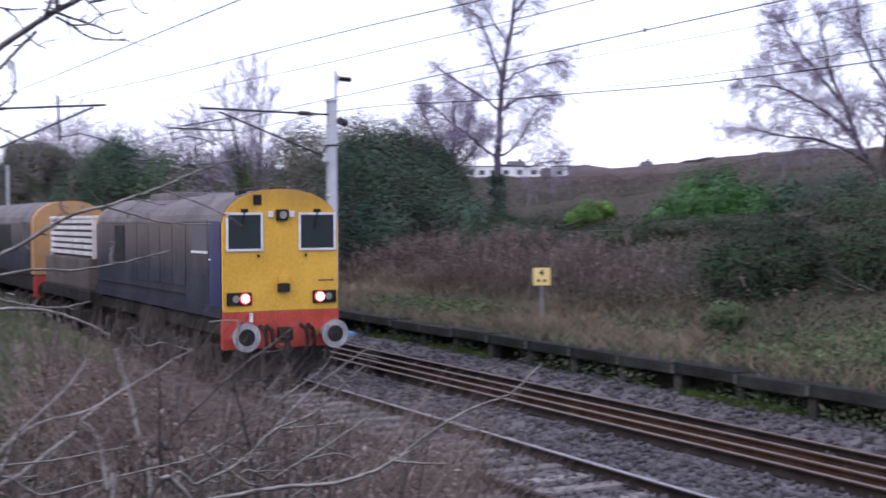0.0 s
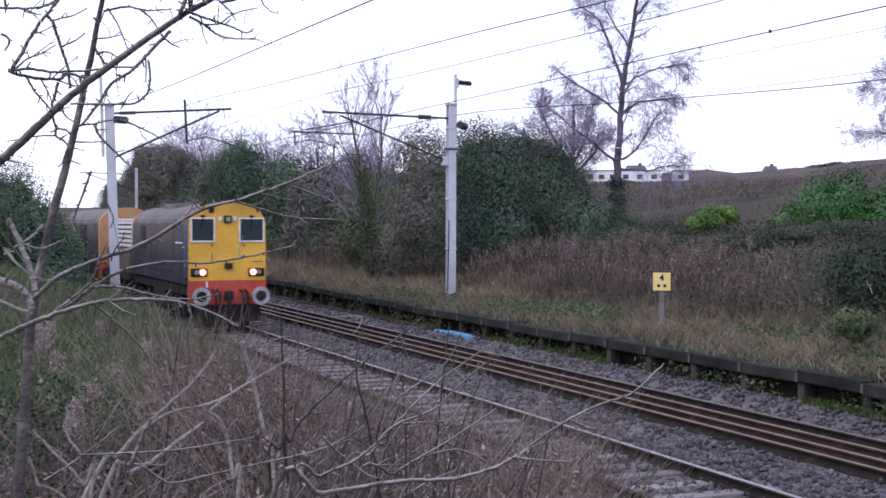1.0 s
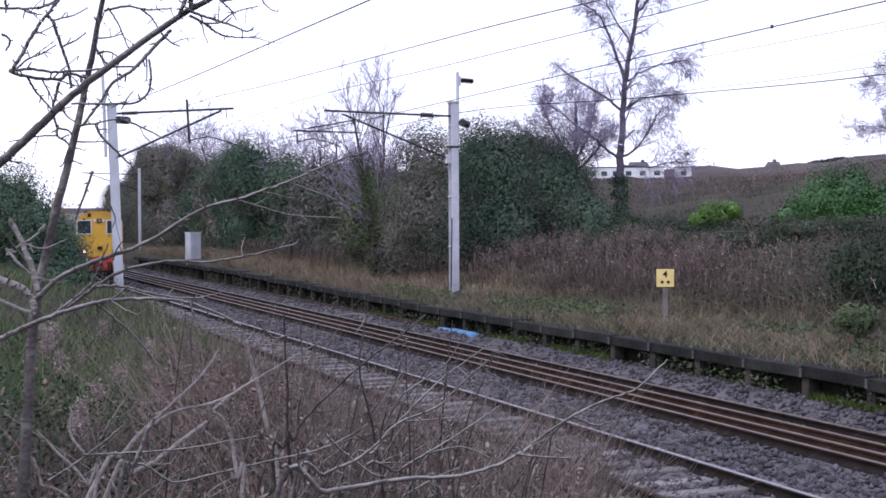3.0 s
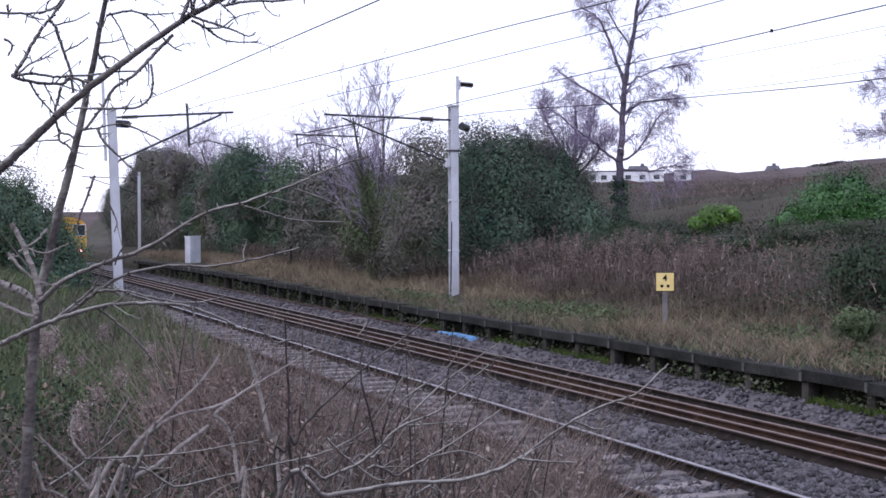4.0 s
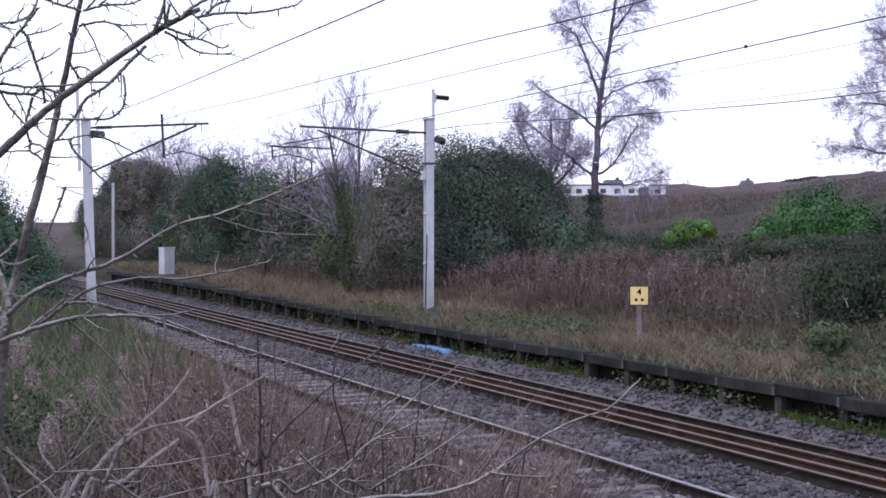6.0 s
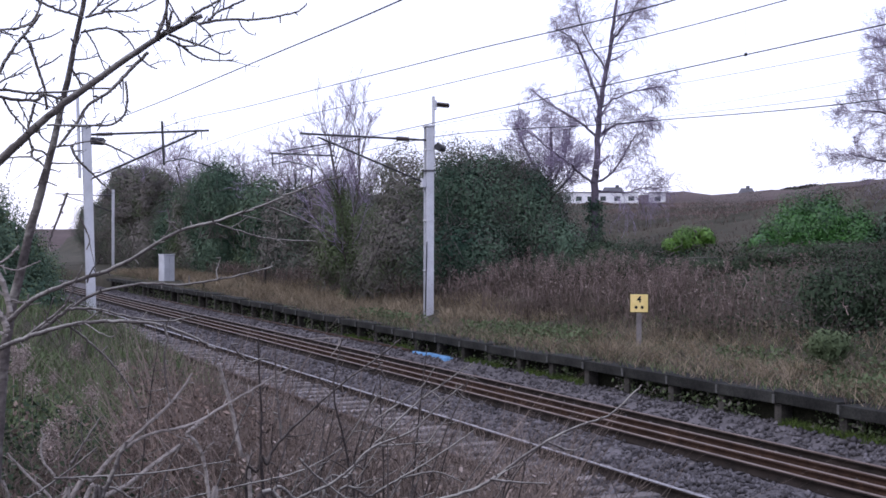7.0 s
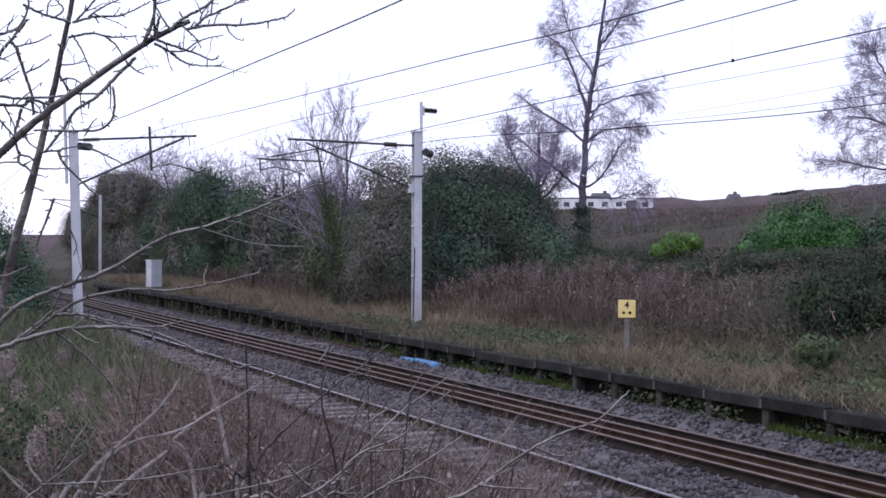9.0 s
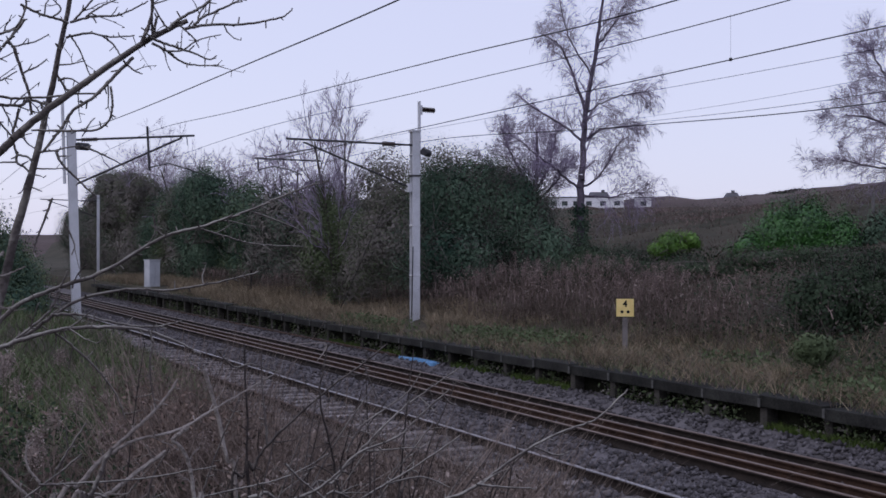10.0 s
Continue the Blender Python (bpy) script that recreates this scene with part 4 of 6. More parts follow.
def bare_tree(label, base, height, radius, spec, seed, bark=BARK, twig=TWIG, way=(0, 0, 1), twig_r=0.008, ivy=0.0, ivy_mat=None, group="bare trees"):
    rng = np.random.default_rng(seed)
    out = [[] for _ in spec]
    grow(rng, np.array(base, float), np.array(way, float), height, radius, 0, out, spec)
    t = empty("bare_tree", pose(0, 0, 0), label, "tree", group)
    segments_mesh("trunk", out[0], bark, t, 8)
    k = spec[1][0]
    for i in range(0, len(out[1]), k):
        segments_mesh("limb", out[1][i:i + k], bark, t, 5)
    fine = np.array(sum(out[2:], []))
    fine[:, 6:] = np.maximum(fine[:, 6:], twig_r)
    tagged(segments_mesh("twig_mass", fine, twig, t, 3, "fine purplish twigs"), kind="stuff")
    if ivy:
        tr = np.array([s for s in out[0] if s[2] < base[2] + ivy])
        n = 6500
        k = rng.integers(0, len(tr), n)
        c = tr[k, :3] + (tr[k, 3:6] - tr[k, :3]) * rng.random((n, 1)) + rng.normal(size=(n, 3)) * [0.17, 0.17, 0.1]
        tagged(leaves_mesh("ivy", c, 0.05, ivy_mat or IVY, t, rng, "ivy clinging to the trunk"), kind="stuff")
    return t


def bush(name, label, blobs, mat, seed, leaf=0.12, density=260, twigs=True, category="bush", group="bushes", second=None, share=0.3, inner=True):
    """An uneven mass of leaves over several rounded clumps, with stems inside. blobs: x, y, z, rx, ry, rz."""
    rng = np.random.default_rng(seed)
    t = empty(name, pose(0, 0, 0), label, category, group)
    pts, stems, face, kind, inside, inside_face = [], [], [], [], [], []
    for x, y, z, rx, ry, rz in blobs:
        n = int(4.6 * density * (rx * ry + rx * rz + ry * rz))
        clump = rng.normal(size=(max(n // 85, 6), 3))
        clump /= np.linalg.norm(clump, axis=1, keepdims=True)
        clump *= rng.uniform(0.5, 1.12, (len(clump), 1))
        k = rng.integers(0, len(clump), n)
        off = np.clip(rng.normal(size=(n, 3)), -1.6, 1.6)
        c = clump[k] + off * (0.17 / max(min(rx, rz), 0.5) ** 0.3)
        out = off / np.linalg.norm(off, axis=1, keepdims=True) + 0.8 * clump[k] + [0, 0, 0.25]
        c = c * [rx, ry, rz] + [x, y, z]
        keep = c[:, 2] > ground_z(c[:, 0], c[:, 1]) - 0.1
        pts.append(c[keep])
        kind.append((rng.random(len(clump)) < share)[k][keep])
        face.append(out[keep] / np.linalg.norm(out[keep], axis=1, keepdims=True))
        m = n // 3
        deep = rng.normal(size=(m, 3))
        deep /= np.linalg.norm(deep, axis=1, keepdims=True)
        core = deep * rng.uniform(0.35, 0.84, (m, 1)) * [rx, ry, rz] + [x, y, z]
        keep = core[:, 2] > ground_z(core[:, 0], core[:, 1]) - 0.1
        inside.append(core[keep])
        inside_face.append(deep[keep])
        if twigs:
            for q in clump[:: 2]:
                tip = q * np.array([rx, ry, rz]) * rng.uniform(1.0, 1.12) + [x, y, z]
                root = np.array([x + rng.normal() * rx * 0.3, y + rng.normal() * ry * 0.3, z - rz * 0.8])
                mid = (root + tip) / 2 + rng.normal(size=3) * 0.15
                stems += [(*root, *mid, 0.03, 0.018), (*mid, *tip, 0.018, 0.005)]
    p, face, kind = np.concatenate(pts), np.concatenate(face), np.concatenate(kind)
    if inner:
        leaves_mesh("inner_foliage", np.concatenate(inside), 0.95 * leaf, mat, t, rng, facing=np.concatenate(inside_face))
    if second:
        pick = kind ^ (rng.random(len(p)) < 0.06)
        leaves_mesh("foliage", p[~pick], 0.37 * leaf, mat, t, rng, facing=face[~pick])
        leaves_mesh("mixed_foliage", p[pick], 0.37 * leaf, second, t, rng, facing=face[pick])
    else:
        leaves_mesh("foliage", p, 0.37 * leaf, mat, t, rng, facing=face)
    if twigs:
        tagged(segments_mesh("stem_mass", stems, HEDGE_BROWN, t, 3), kind="stuff")
    return t


FAR_SPEC = [(6, 0.08, 12, 44, 0.70, 0.05), (5, 0.13, 8, 40, 0.50, 0.04), (4, 0.18, 6, 40, 0.5, 0.02), (3, 0.2, 0, 0, 0, 0.0)]
UPRIGHT_SPEC = [(9, 0.05, 18, 30, 0.50, 0.05), (7, 0.09, 9, 28, 0.48, 0.06), (5, 0.12, 7, 28, 0.5, 0.06), (4, 0.12, 0, 0, 0, 0.05)]

DROOP = [(8, 0.08, 7, 36, 0.70, 0.0), (7, 0.11, 4, 38, 0.75, -0.08), (6, 0.13, 0, 0, 0, -0.22)]
BROOM = [(7, 0.10, 10, 40, 0.60, 0.02), (6, 0.15, 8, 42, 0.62, 0.01), (5, 0.18, 0, 0, 0, 0.0)]


def limbed_tree(label, base, right, limbs, spec, seed, kids, reach, bark, twig_r, ivy=0.0):
    """A bare tree whose trunk and main limbs follow given lines: a radius, then steps to the side and up from the base."""
    rng = np.random.default_rng(seed)
    base, right = np.array(base, float), np.array(right, float)
    away = np.array([-right[1], right[0], 0])
    t = empty("bare_tree", pose(0, 0, 0), label, "tree", "bare trees")
    fine = []
    for k, (r, *line) in enumerate(limbs):
        lean = rng.normal() * 0.35 if k else 0.0
        pts = [base + right * line[i] + np.array([0, 0, line[i + 1]]) + away * lean * (line[i] - line[0]) for i in range(0, len(line), 2)]
        n = 5 * len(pts)
        path = smooth_path(pts, n)
        path[1:-1] += rng.normal(size=(n - 2, 3)) * 0.02
        rad = np.linspace(r if k == 0 else 0.8 * r, max(r * 0.22, 0.012), n)
        segments_mesh("limb" if k else "trunk", [(*path[i], *path[i + 1], rad[i], rad[i + 1]) for i in range(n - 1)], bark, t, 7)
        out = [[] for _ in spec]
        for _ in range(kids):
            i = rng.integers(n // 6 if k else n // 3, n - 1)
            d = path[i + 1] - path[i]
            side = rng.normal(size=3)
            way = d / np.linalg.norm(d) + side / np.linalg.norm(side) * 0.85
            grow(rng, path[i], way, reach * rng.uniform(0.5, 1.15) * (1.15 - 0.6 * i / n), max(rad[i] * 0.4, 0.012), 0, out, spec)
        fine += sum(out, [])
        if ivy and k == 0:
            low = path[path[:, 2] < base[2] + ivy]
            c = low[rng.integers(0, len(low), 2600)] + rng.normal(size=(2600, 3)) * [0.17, 0.17, 0.16]
            tagged(leaves_mesh("ivy", c, 0.07, IVY, t, rng, "ivy clinging to the trunk"), kind="stuff")
    fine = np.array(fine)
    fine[:, 6:] = np.maximum(fine[:, 6:], twig_r)
    tagged(segments_mesh("twig_mass", fine, TWIG, t, 3, "fine purplish twigs"), kind="stuff")


limbed_tree("tall bare silver birch with drooping purplish twigs", (25.35, 43.4, 2.6), (0.863, -0.505, 0), [
    (0.17, 0.0, 0.0, 0.02, 2.7, 0.08, 3.6, 0.2, 5.7, 0.55, 7.7, 0.78, 9.4, 1.0, 11.5),
    (0.07, 0.0, 2.75, -0.95, 3.5, -1.85, 4.2, -2.75, 4.9),
    (0.07, 0.1, 4.6, -0.75, 5.3, -1.65, 5.85, -2.5, 6.5),
    (0.085, 0.2, 5.7, -0.15, 6.8, -0.5, 7.8, -0.95, 8.5, -1.6, 8.9),
    (0.065, 0.1, 2.85, 0.7, 3.2, 1.15, 3.9, 1.5, 4.5),
    (0.06, 0.1, 4.6, 0.75, 5.05, 1.4, 5.2, 2.1, 5.15),
    (0.05, 0.22, 5.7, 0.8, 6.1, 1.7, 6.45, 2.7, 6.6),
    (0.05, 0.1, 2.5, 1.1, 2.45, 1.9, 2.6, 3.0, 2.7),
    (0.06, 0.6, 8.2, 0.95, 8.7, 1.4, 9.3, 1.8, 10.0),
    (0.05, 0.45, 7.2, -0.2, 8.2, -0.6, 9.2, -0.8, 10.2),
], DROOP, 200, 30, 1.35, BIRCH_BARK, 0.0044, ivy=2.4)
limbed_tree("wide bare tree with many stems on the heath edge", (37.7, 35.5, 3.5), (0.70, -0.714, 0), [
    (0.22, 0.0, 0.0, 0.1, 1.6, 0.35, 3.2, 0.55, 6.0, 0.4, 9.2),
    (0.14, 0.0, 0.8, -0.7, 2.0, -1.3, 3.6, -2.0, 5.6, -2.3, 7.4),
    (0.09, -0.5, 1.6, -2.2, 2.5, -3.8, 2.8, -5.2, 3.2),
    (0.09, -0.9, 2.6, -2.4, 3.8, -3.7, 4.5, -4.6, 4.7),
    (0.09, -1.5, 4.0, -2.6, 5.4, -3.4, 6.6, -3.7, 7.3),
    (0.12, 0.2, 1.8, 1.6, 3.6, 2.6, 5.6, 3.2, 7.4),
    (0.09, 0.4, 1.6, 2.2, 2.6, 3.8, 3.4, 5.2, 4.0),
    (0.08, 0.4, 4.0, -0.5, 5.8, -0.9, 7.4, -0.8, 8.8),
    (0.08, 0.5, 4.4, 1.3, 6.4, 1.6, 8.0, 1.6, 9.2),
], BROOM, 23, 34, 2.0, BARK, 0.0046)
limbed_tree("round-headed bare hawthorn on the bank", (28.5, 53.0, 3.9), (0.88, -0.475, 0), [
    (0.20, 0.0, 0.0, 0.0, 1.6, 0.1, 2.8, 0.1, 4.6),
    (0.10, 0.0, 1.4, -0.9, 2.3, -1.7, 2.9, -2.4, 3.4),
    (0.10, 0.0, 1.7, -0.8, 3.0, -1.3, 4.0, -1.5, 4.7),
    (0.10, 0.0, 1.8, 0.6, 2.9, 0.9, 3.9, 1.0, 4.6),
    (0.09, 0.0, 1.3, 0.7, 1.9, 1.2, 2.6, 1.5, 3.2),
], BROOM, 12, 24, 1.35, BIRCH_BARK, 0.0048)
bare_tree("slender bare ash with an ivy-clad stem", (17.0, 48.5, 0.5), 6.9, 0.11, UPRIGHT_SPEC, 14, twig_r=0.0052, ivy=4.6, ivy_mat=IVY_LIGHT, way=(0.02, 0, 1))
bare_tree("slender bare ash behind the hedge", (20.75, 56.6, 0.8), 7.7, 0.11, UPRIGHT_SPEC, 15, twig_r=0.006)
rng_trees = random.Random(4)
for i in range(15):
    x, y = 20.5 + rng_trees.uniform(0, 3.5), 60 + 4.8 * i
    bare_tree("bare tree rising behind the ivy hedge", (x, y, 0.9), 3.3 + 0.046 * y + rng_trees.uniform(-0.9, 0.5), 0.14, FAR_SPEC, 40 + i, twig_r=0.010, ivy=4.5 if i % 2 else 0.0)

bush("thicket", "dark evergreen thicket beside the mast", [(20.6, 44.5, 4.3, 2.2, 1.8, 2.5), (22.8, 44.0, 3.9, 1.8, 1.6, 2.4), (20.0, 43.0, 2.6, 2.6, 1.4, 1.6), (23.0, 42.0, 2.8, 1.4, 1.4, 1.5), (21.6, 44.8, 5.3, 1.2, 1.1, 1.5), (19.6, 44.2, 4.9, 1.1, 1.0, 1.4)], IVY, 31, 0.10, 430, second=SCRUB_BROWN, share=0.28)
bush("thicket", "grey-brown thicket streaked with ivy behind the mast", [(18.5, 45.6, 3.0, 1.9, 1.7, 2.1), (18.8, 47.0, 4.2, 1.4, 1.3, 1.8), (17.9, 47.5, 2.0, 1.2, 1.4, 1.3)], HEDGE_BROWN, 173, 0.10, 420, second=IVY_LIGHT, share=0.4)
bush("thicket", "tall brown twiggy thicket behind the evergreen one", [(19.3, 48.5, 5.6, 1.8, 1.5, 1.9), (21.6, 48.0, 5.9, 1.8, 1.5, 1.9), (24.0, 47.5, 5.0, 1.4, 1.3, 1.8)], HEDGE_BROWN, 38, 0.08, 210, second=IVY, share=0.25)
bush("thicket", "brown twiggy thicket with some ivy", [(22.9, 44.9, 4.9, 1.4, 1.3, 1.7), (23.6, 44.4, 3.9, 1.2, 1.2, 1.6)], HEDGE_BROWN, 32, 0.10, 460, second=IVY, share=0.3)
bush("thicket", "brown and green thicket under the ash trees", [(18.4, 52.5, 2.6, 1.7, 2.0, 1.9), (19.6, 55.0, 3.2, 1.8, 2.0, 2.2), (20.6, 58.5, 3.6, 2.0, 2.4, 2.6), (18.9, 51.5, 2.4, 1.0, 1.2, 1.6)], IVY_LIGHT, 33, 0.13, 260, second=HEDGE_BROWN, share=0.42)
def hedge_blobs(x, y, top, seed):
    """Uneven overlapping crowns along a stretch of hedge."""
    r = random.Random(seed)
    blobs = [(x, y, top * 0.30, 1.7, 4.2, top * 0.32)]
    for _ in range(12):
        h = top * r.uniform(0.5, 0.98)
        s = r.uniform(1.1, 2.1)
        blobs.append((x + r.uniform(-0.9, 1.6), y + r.uniform(-4.2, 4.2), h - s * 0.8, s * 0.9, s, s * r.uniform(0.8, 1.5)))
    return blobs


for i in range(9):
    y = 63 + 8.0 * i
    x = 19.6 + 0.5 * math.sin(i * 2.1)
    top = (6.2, 6.6, 7.6, 7.8, 8.4, 9.4, 10.4, 10.6, 10.2)[i]
    bush("thicket", "tall ivy-covered hedge trees beside the line", hedge_blobs(x, y, top, i), IVY if i in (1, 2, 4) else HEDGE_BROWN, 50 + i, 0.15, 120, second=IVY_LIGHT if i % 2 else IVY, share=0.5)
bush("thicket", "dark evergreen bush on the near bank", [(2.3, 35.0, 2.9, 1.3, 2.0, 1.5), (1.2, 34.0, 3.2, 1.5, 2.0, 1.7), (3.3, 36.5, 2.3, 1.0, 1.8, 1.2), (2.9, 34.0, 1.4, 1.4, 2.0, 1.0), (3.9, 37.5, 1.7, 0.8, 1.6, 1.1)], IVY, 170, 0.11, 520, second=IVY_LIGHT, share=0.3)
bush("thicket", "dark evergreen scrub beside the line on the near bank", [(3.9, 45.5, 1.9, 0.85, 1.8, 1.35), (4.3, 47.5, 1.6, 0.7, 1.8, 1.25), (3.0, 46.0, 2.2, 1.2, 2.0, 1.5), (4.0, 44.5, 0.9, 0.75, 1.5, 0.8)], IVY, 171, 0.11, 420, second=SHADED_BRAMBLE, share=0.4)
bush("thicket", "dark low thicket at the foot of the birch", [(24.2, 41.2, 2.4, 1.4, 1.2, 0.95), (25.5, 40.2, 2.3, 1.3, 1.1, 0.8), (26.6, 39.0, 2.4, 1.1, 1.0, 0.6)], SHADED_BRAMBLE, 172, 0.10, 420, second=IVY, share=0.3)
bush("laurel_bush", "fresh green leafy bush on the far slope", [(28.0, 34.8, 3.3, 0.9, 0.9, 1.25), (28.8, 34.2, 3.6, 0.9, 0.8, 1.2), (27.2, 35.3, 2.8, 0.7, 0.7, 0.85), (29.7, 33.6, 3.1, 0.8, 0.7, 1.2), (28.4, 33.8, 2.4, 1.0, 0.7, 0.8)], LAUREL, 34, 0.12, 760, second=IVY, share=0.1)
bush("thicket", "dark evergreen bush beside the fresh green one", [(30.6, 32.8, 3.2, 0.9, 0.9, 1.3), (31.6, 31.8, 3.1, 1.0, 0.9, 1.2), (32.8, 30.6, 3.2, 1.1, 1.0, 1.3), (34.0, 29.2, 3.3, 1.1, 1.0, 1.35), (33.8, 33.4, 3.7, 1.5, 1.2, 1.0)], IVY, 37, 0.11, 360, second=SCRUB_BROWN, share=0.3)
for i in range(8):
    y = 23.5 + 2.6 * i
    bush("bank_scrub", "low brown and green scrub along the bank edge", [(5.15, y, 0.42 + 0.03 * i, 0.62, 1.7, 0.46 + 0.03 * i), (4.4, y + 1, 0.75 + 0.02 * i, 0.7, 1.4, 0.42)], IVY_LIGHT if i % 2 else STEM, 180 + i, 0.07, 420, twigs=False, second=STEM if i % 2 else GRASS, share=0.45)
bush("bramble_clump", "small round green bramble clump in dead grass", [(15.7, 18.5, 1.2, 0.55, 0.5, 0.36), (16.2, 14.6, 0.75, 0.9, 0.9, 0.35)], IVY_LIGHT, 36, 0.09, 420, twigs=False)
bush("lime_bush", "small yellow-green bush among brambles", [(25.3, 37.1, 3.2, 0.62, 0.5, 0.42), (24.9, 37.4, 3.0, 0.4, 0.4, 0.3), (25.9, 36.8, 3.3, 0.4, 0.4, 0.36)], LIME, 35, 0.09, 600)
rng_b = random.Random(9)
for i in range(11):
    f = i / 10
    x, y = 22.0 + 7.5 * f + rng_b.uniform(-0.5, 0.5), 40.0 - 15.5 * f
    g = float(ground_z(x, y))
    low = 0.45 if 3 <= i <= 7 else 1.0
    bush("bramble_bush", "dark green bramble bank above the platform", [(x, y, g + 0.25 * low, 1.7, 1.4, 0.7 * low), (x + 1.2, y + 0.8, g + 0.35 * low - 0.15, 1.5, 1.3, 0.7 * low)], SHADED_BRAMBLE, 70 + i, 0.085, 300, second=SCRUB_BROWN, share=0.35)
for i in range(7):
    x, y = 19.6 + 0.75 * i, 22.5 - 1.3 * i + 1.5 * (i % 2)
    g = float(ground_z(x, y))
    bush("bramble_bush", "dark bramble and briar clump on the slope", [(x, y, g + 0.6, 1.5, 1.2, 1.0), (x + 0.9, y - 0.3, g + 0.8, 0.9, 0.8, 0.9)], SHADED_BRAMBLE, 90 + i, 0.085, 420, second=SCRUB_BROWN, share=0.2)
for i in range(6):
    x, y = 25.0 + 4.5 * i, 57.0 - 1.5 * i
    g = float(ground_z(x, y))
    bush("heath_scrub", "low brown scrub on the heath", [(x, y, g + 0.2, 2.8, 2.2, 0.7)], HEDGE_BROWN, 110 + i, 0.11, 90, twigs=False, inner=False)
for i in range(5):
    y = 58 + 12 * i
    bush("thicket", "dark green lineside hedge on the near bank", [(2.4, y, 2.6 + 0.1 * i, 2.6, 5.0, 1.5), (4.5, y + 3, 2.3 + 0.06 * i, 1.5, 4.5, 1.3)], IVY, 130 + i, 0.16, 55, second=IVY_LIGHT, share=0.3)
bush("thicket", "ivy bush on the near bank by the mast", [(1.5, 52, 2.4, 2.0, 2.6, 1.5), (3.2, 55, 2.2, 1.8, 2.6, 1.5)], IVY, 150, 0.12, 200, second=IVY_LIGHT, share=0.3)


# ---- herbs, grass and dead stalks ----
def scatter(rng, n, x0, x1, y0, y1, power=1.0):
    x = rng.uniform(x0, x1, n)
    y = y0 + (y1 - y0) * rng.random(n) ** power
    return np.stack([x, y, ground_z(x, y) - 0.02], 1)


def clear_view(p):
    """Leaves the trodden ground before the mast and the cabinet bare."""
    lane = p[:, 0] / p[:, 1]
    mast = (np.abs(lane - 17.0 / 40.2) < 0.012) & (p[:, 1] > 34.5) & (p[:, 1] < 40.6)
    cabinet = (np.abs(lane - 14.97 / 74.2) < 0.014) & (p[:, 1] > 52) & (p[:, 1] < 75)
    return p[~(mast | cabinet)]


def green_patch(p):
    """How green the old platform is: a few bramble patches in dead grass."""
    g = 0 * p[:, 0]
    for x, y, rx, ry in ((15.3, 29.5, 1.0, 3.4), (14.7, 14.5, 0.9, 3.5), (16.8, 16.0, 1.0, 2.5), (15.9, 21.0, 0.5, 1.0), (14.6, 38.0, 0.5, 3.0)):
        g += np.exp(-((p[:, 0] - x) / rx) ** 2 - ((p[:, 1] - y) / ry) ** 2)
    return g


rng_g = np.random.default_rng(21)
stuff = lambda ob, label, cat: tagged(ob, label, cat, kind="stuff")

far_grass = scatter(rng_g, 44000, 13.6, 19.0, 8, 88, 1.5)
far_grass = clear_view(far_grass)
far_grass[:, 2] = np.where(far_grass[:, 0] < 14.1, 0.55, far_grass[:, 2])
stuff(blades_mesh("straw_grass", far_grass[:19000], 0.28, 0.012, STRAW, rng=rng_g, lean=0.95), "bleached long grass on the old platform", "grass")
stuff(blades_mesh("brown_grass", far_grass[19000:30000], 0.30, 0.012, RUSSET, rng=rng_g, lean=0.9), "dead brown grass on the old platform", "grass")
stuff(blades_mesh("green_grass", far_grass[30000:], 0.22, 0.018, GRASS, rng=rng_g, lean=0.8), "dull green grass on the old platform", "grass")
edge_g = scatter(rng_g, 9000, 13.50, 13.72, 8, 40, 1.3)
edge_g[:, 2] = 0.0
edge_g = edge_g[np.sin(edge_g[:, 1] * 1.4 - 20.3) + np.sin(edge_g[:, 1] * 0.61 - 8.2) > 0.25]
stuff(blades_mesh("moss_grass", edge_g, 0.15, 0.016, MOSS, rng=rng_g, lean=0.5), "bright green moss and grass at the platform foot", "grass")
# dead willowherb
sx = clear_view(scatter(rng_g, 17000, 17.4, 21.5, 19, 75, 1.3))
sx = sx[(sx[:, 0] / sx[:, 1] + rng_g.normal(0, 0.05, len(sx)) < 0.75) & (np.sin(sx[:, 0] * 2.3 + 0.5 * sx[:, 1]) + np.sin(sx[:, 1] * 1.3) + rng_g.normal(0, 0.7, len(sx)) > -0.5)]
stuff(blades_mesh("dead_willowherb", sx, 0.95, 0.013, RUSSET, rng=rng_g, lean=0.28), "stand of dead reddish-brown willowherb stalks", "dead stalks")
plume = sx[rng_g.integers(0, len(sx), 2600)] + np.stack([np.zeros(2600), np.zeros(2600), rng_g.uniform(0.55, 0.8, 2600)], 1)
stuff(blades_mesh("willowherb_plumes", plume, 0.26, 0.024, PLUME, rng=rng_g, lean=0.35), "pale plumes topping the dead stalks", "dead stalks")
tops = sx[rng_g.integers(0, len(sx), 16000)] + np.stack([rng_g.normal(0, 0.14, 16000), rng_g.normal(0, 0.14, 16000), 1.05 * rng_g.beta(2, 1.6, 16000)], 1)
stuff(leaves_mesh("willowherb_leaves", tops, 0.042, RUSSET, rng=rng_g, stretch=2.4, droop=0.6), "withered reddish leaves on the stalks", "dead stalks")
pale = sx[rng_g.integers(0, len(sx), 1800)] + np.stack([rng_g.normal(0, 0.1, 1800), rng_g.normal(0, 0.1, 1800), rng_g.uniform(0.85, 1.2, 1800)], 1)
stuff(leaves_mesh("seed_fluff", pale, 0.03, FLUFF, rng=rng_g, stretch=2.0), "pale seed heads on the dead stalks", "dead stalks")
rear = sx[(sx[:, 0] > 18.6) & (sx[:, 1] < 46)]
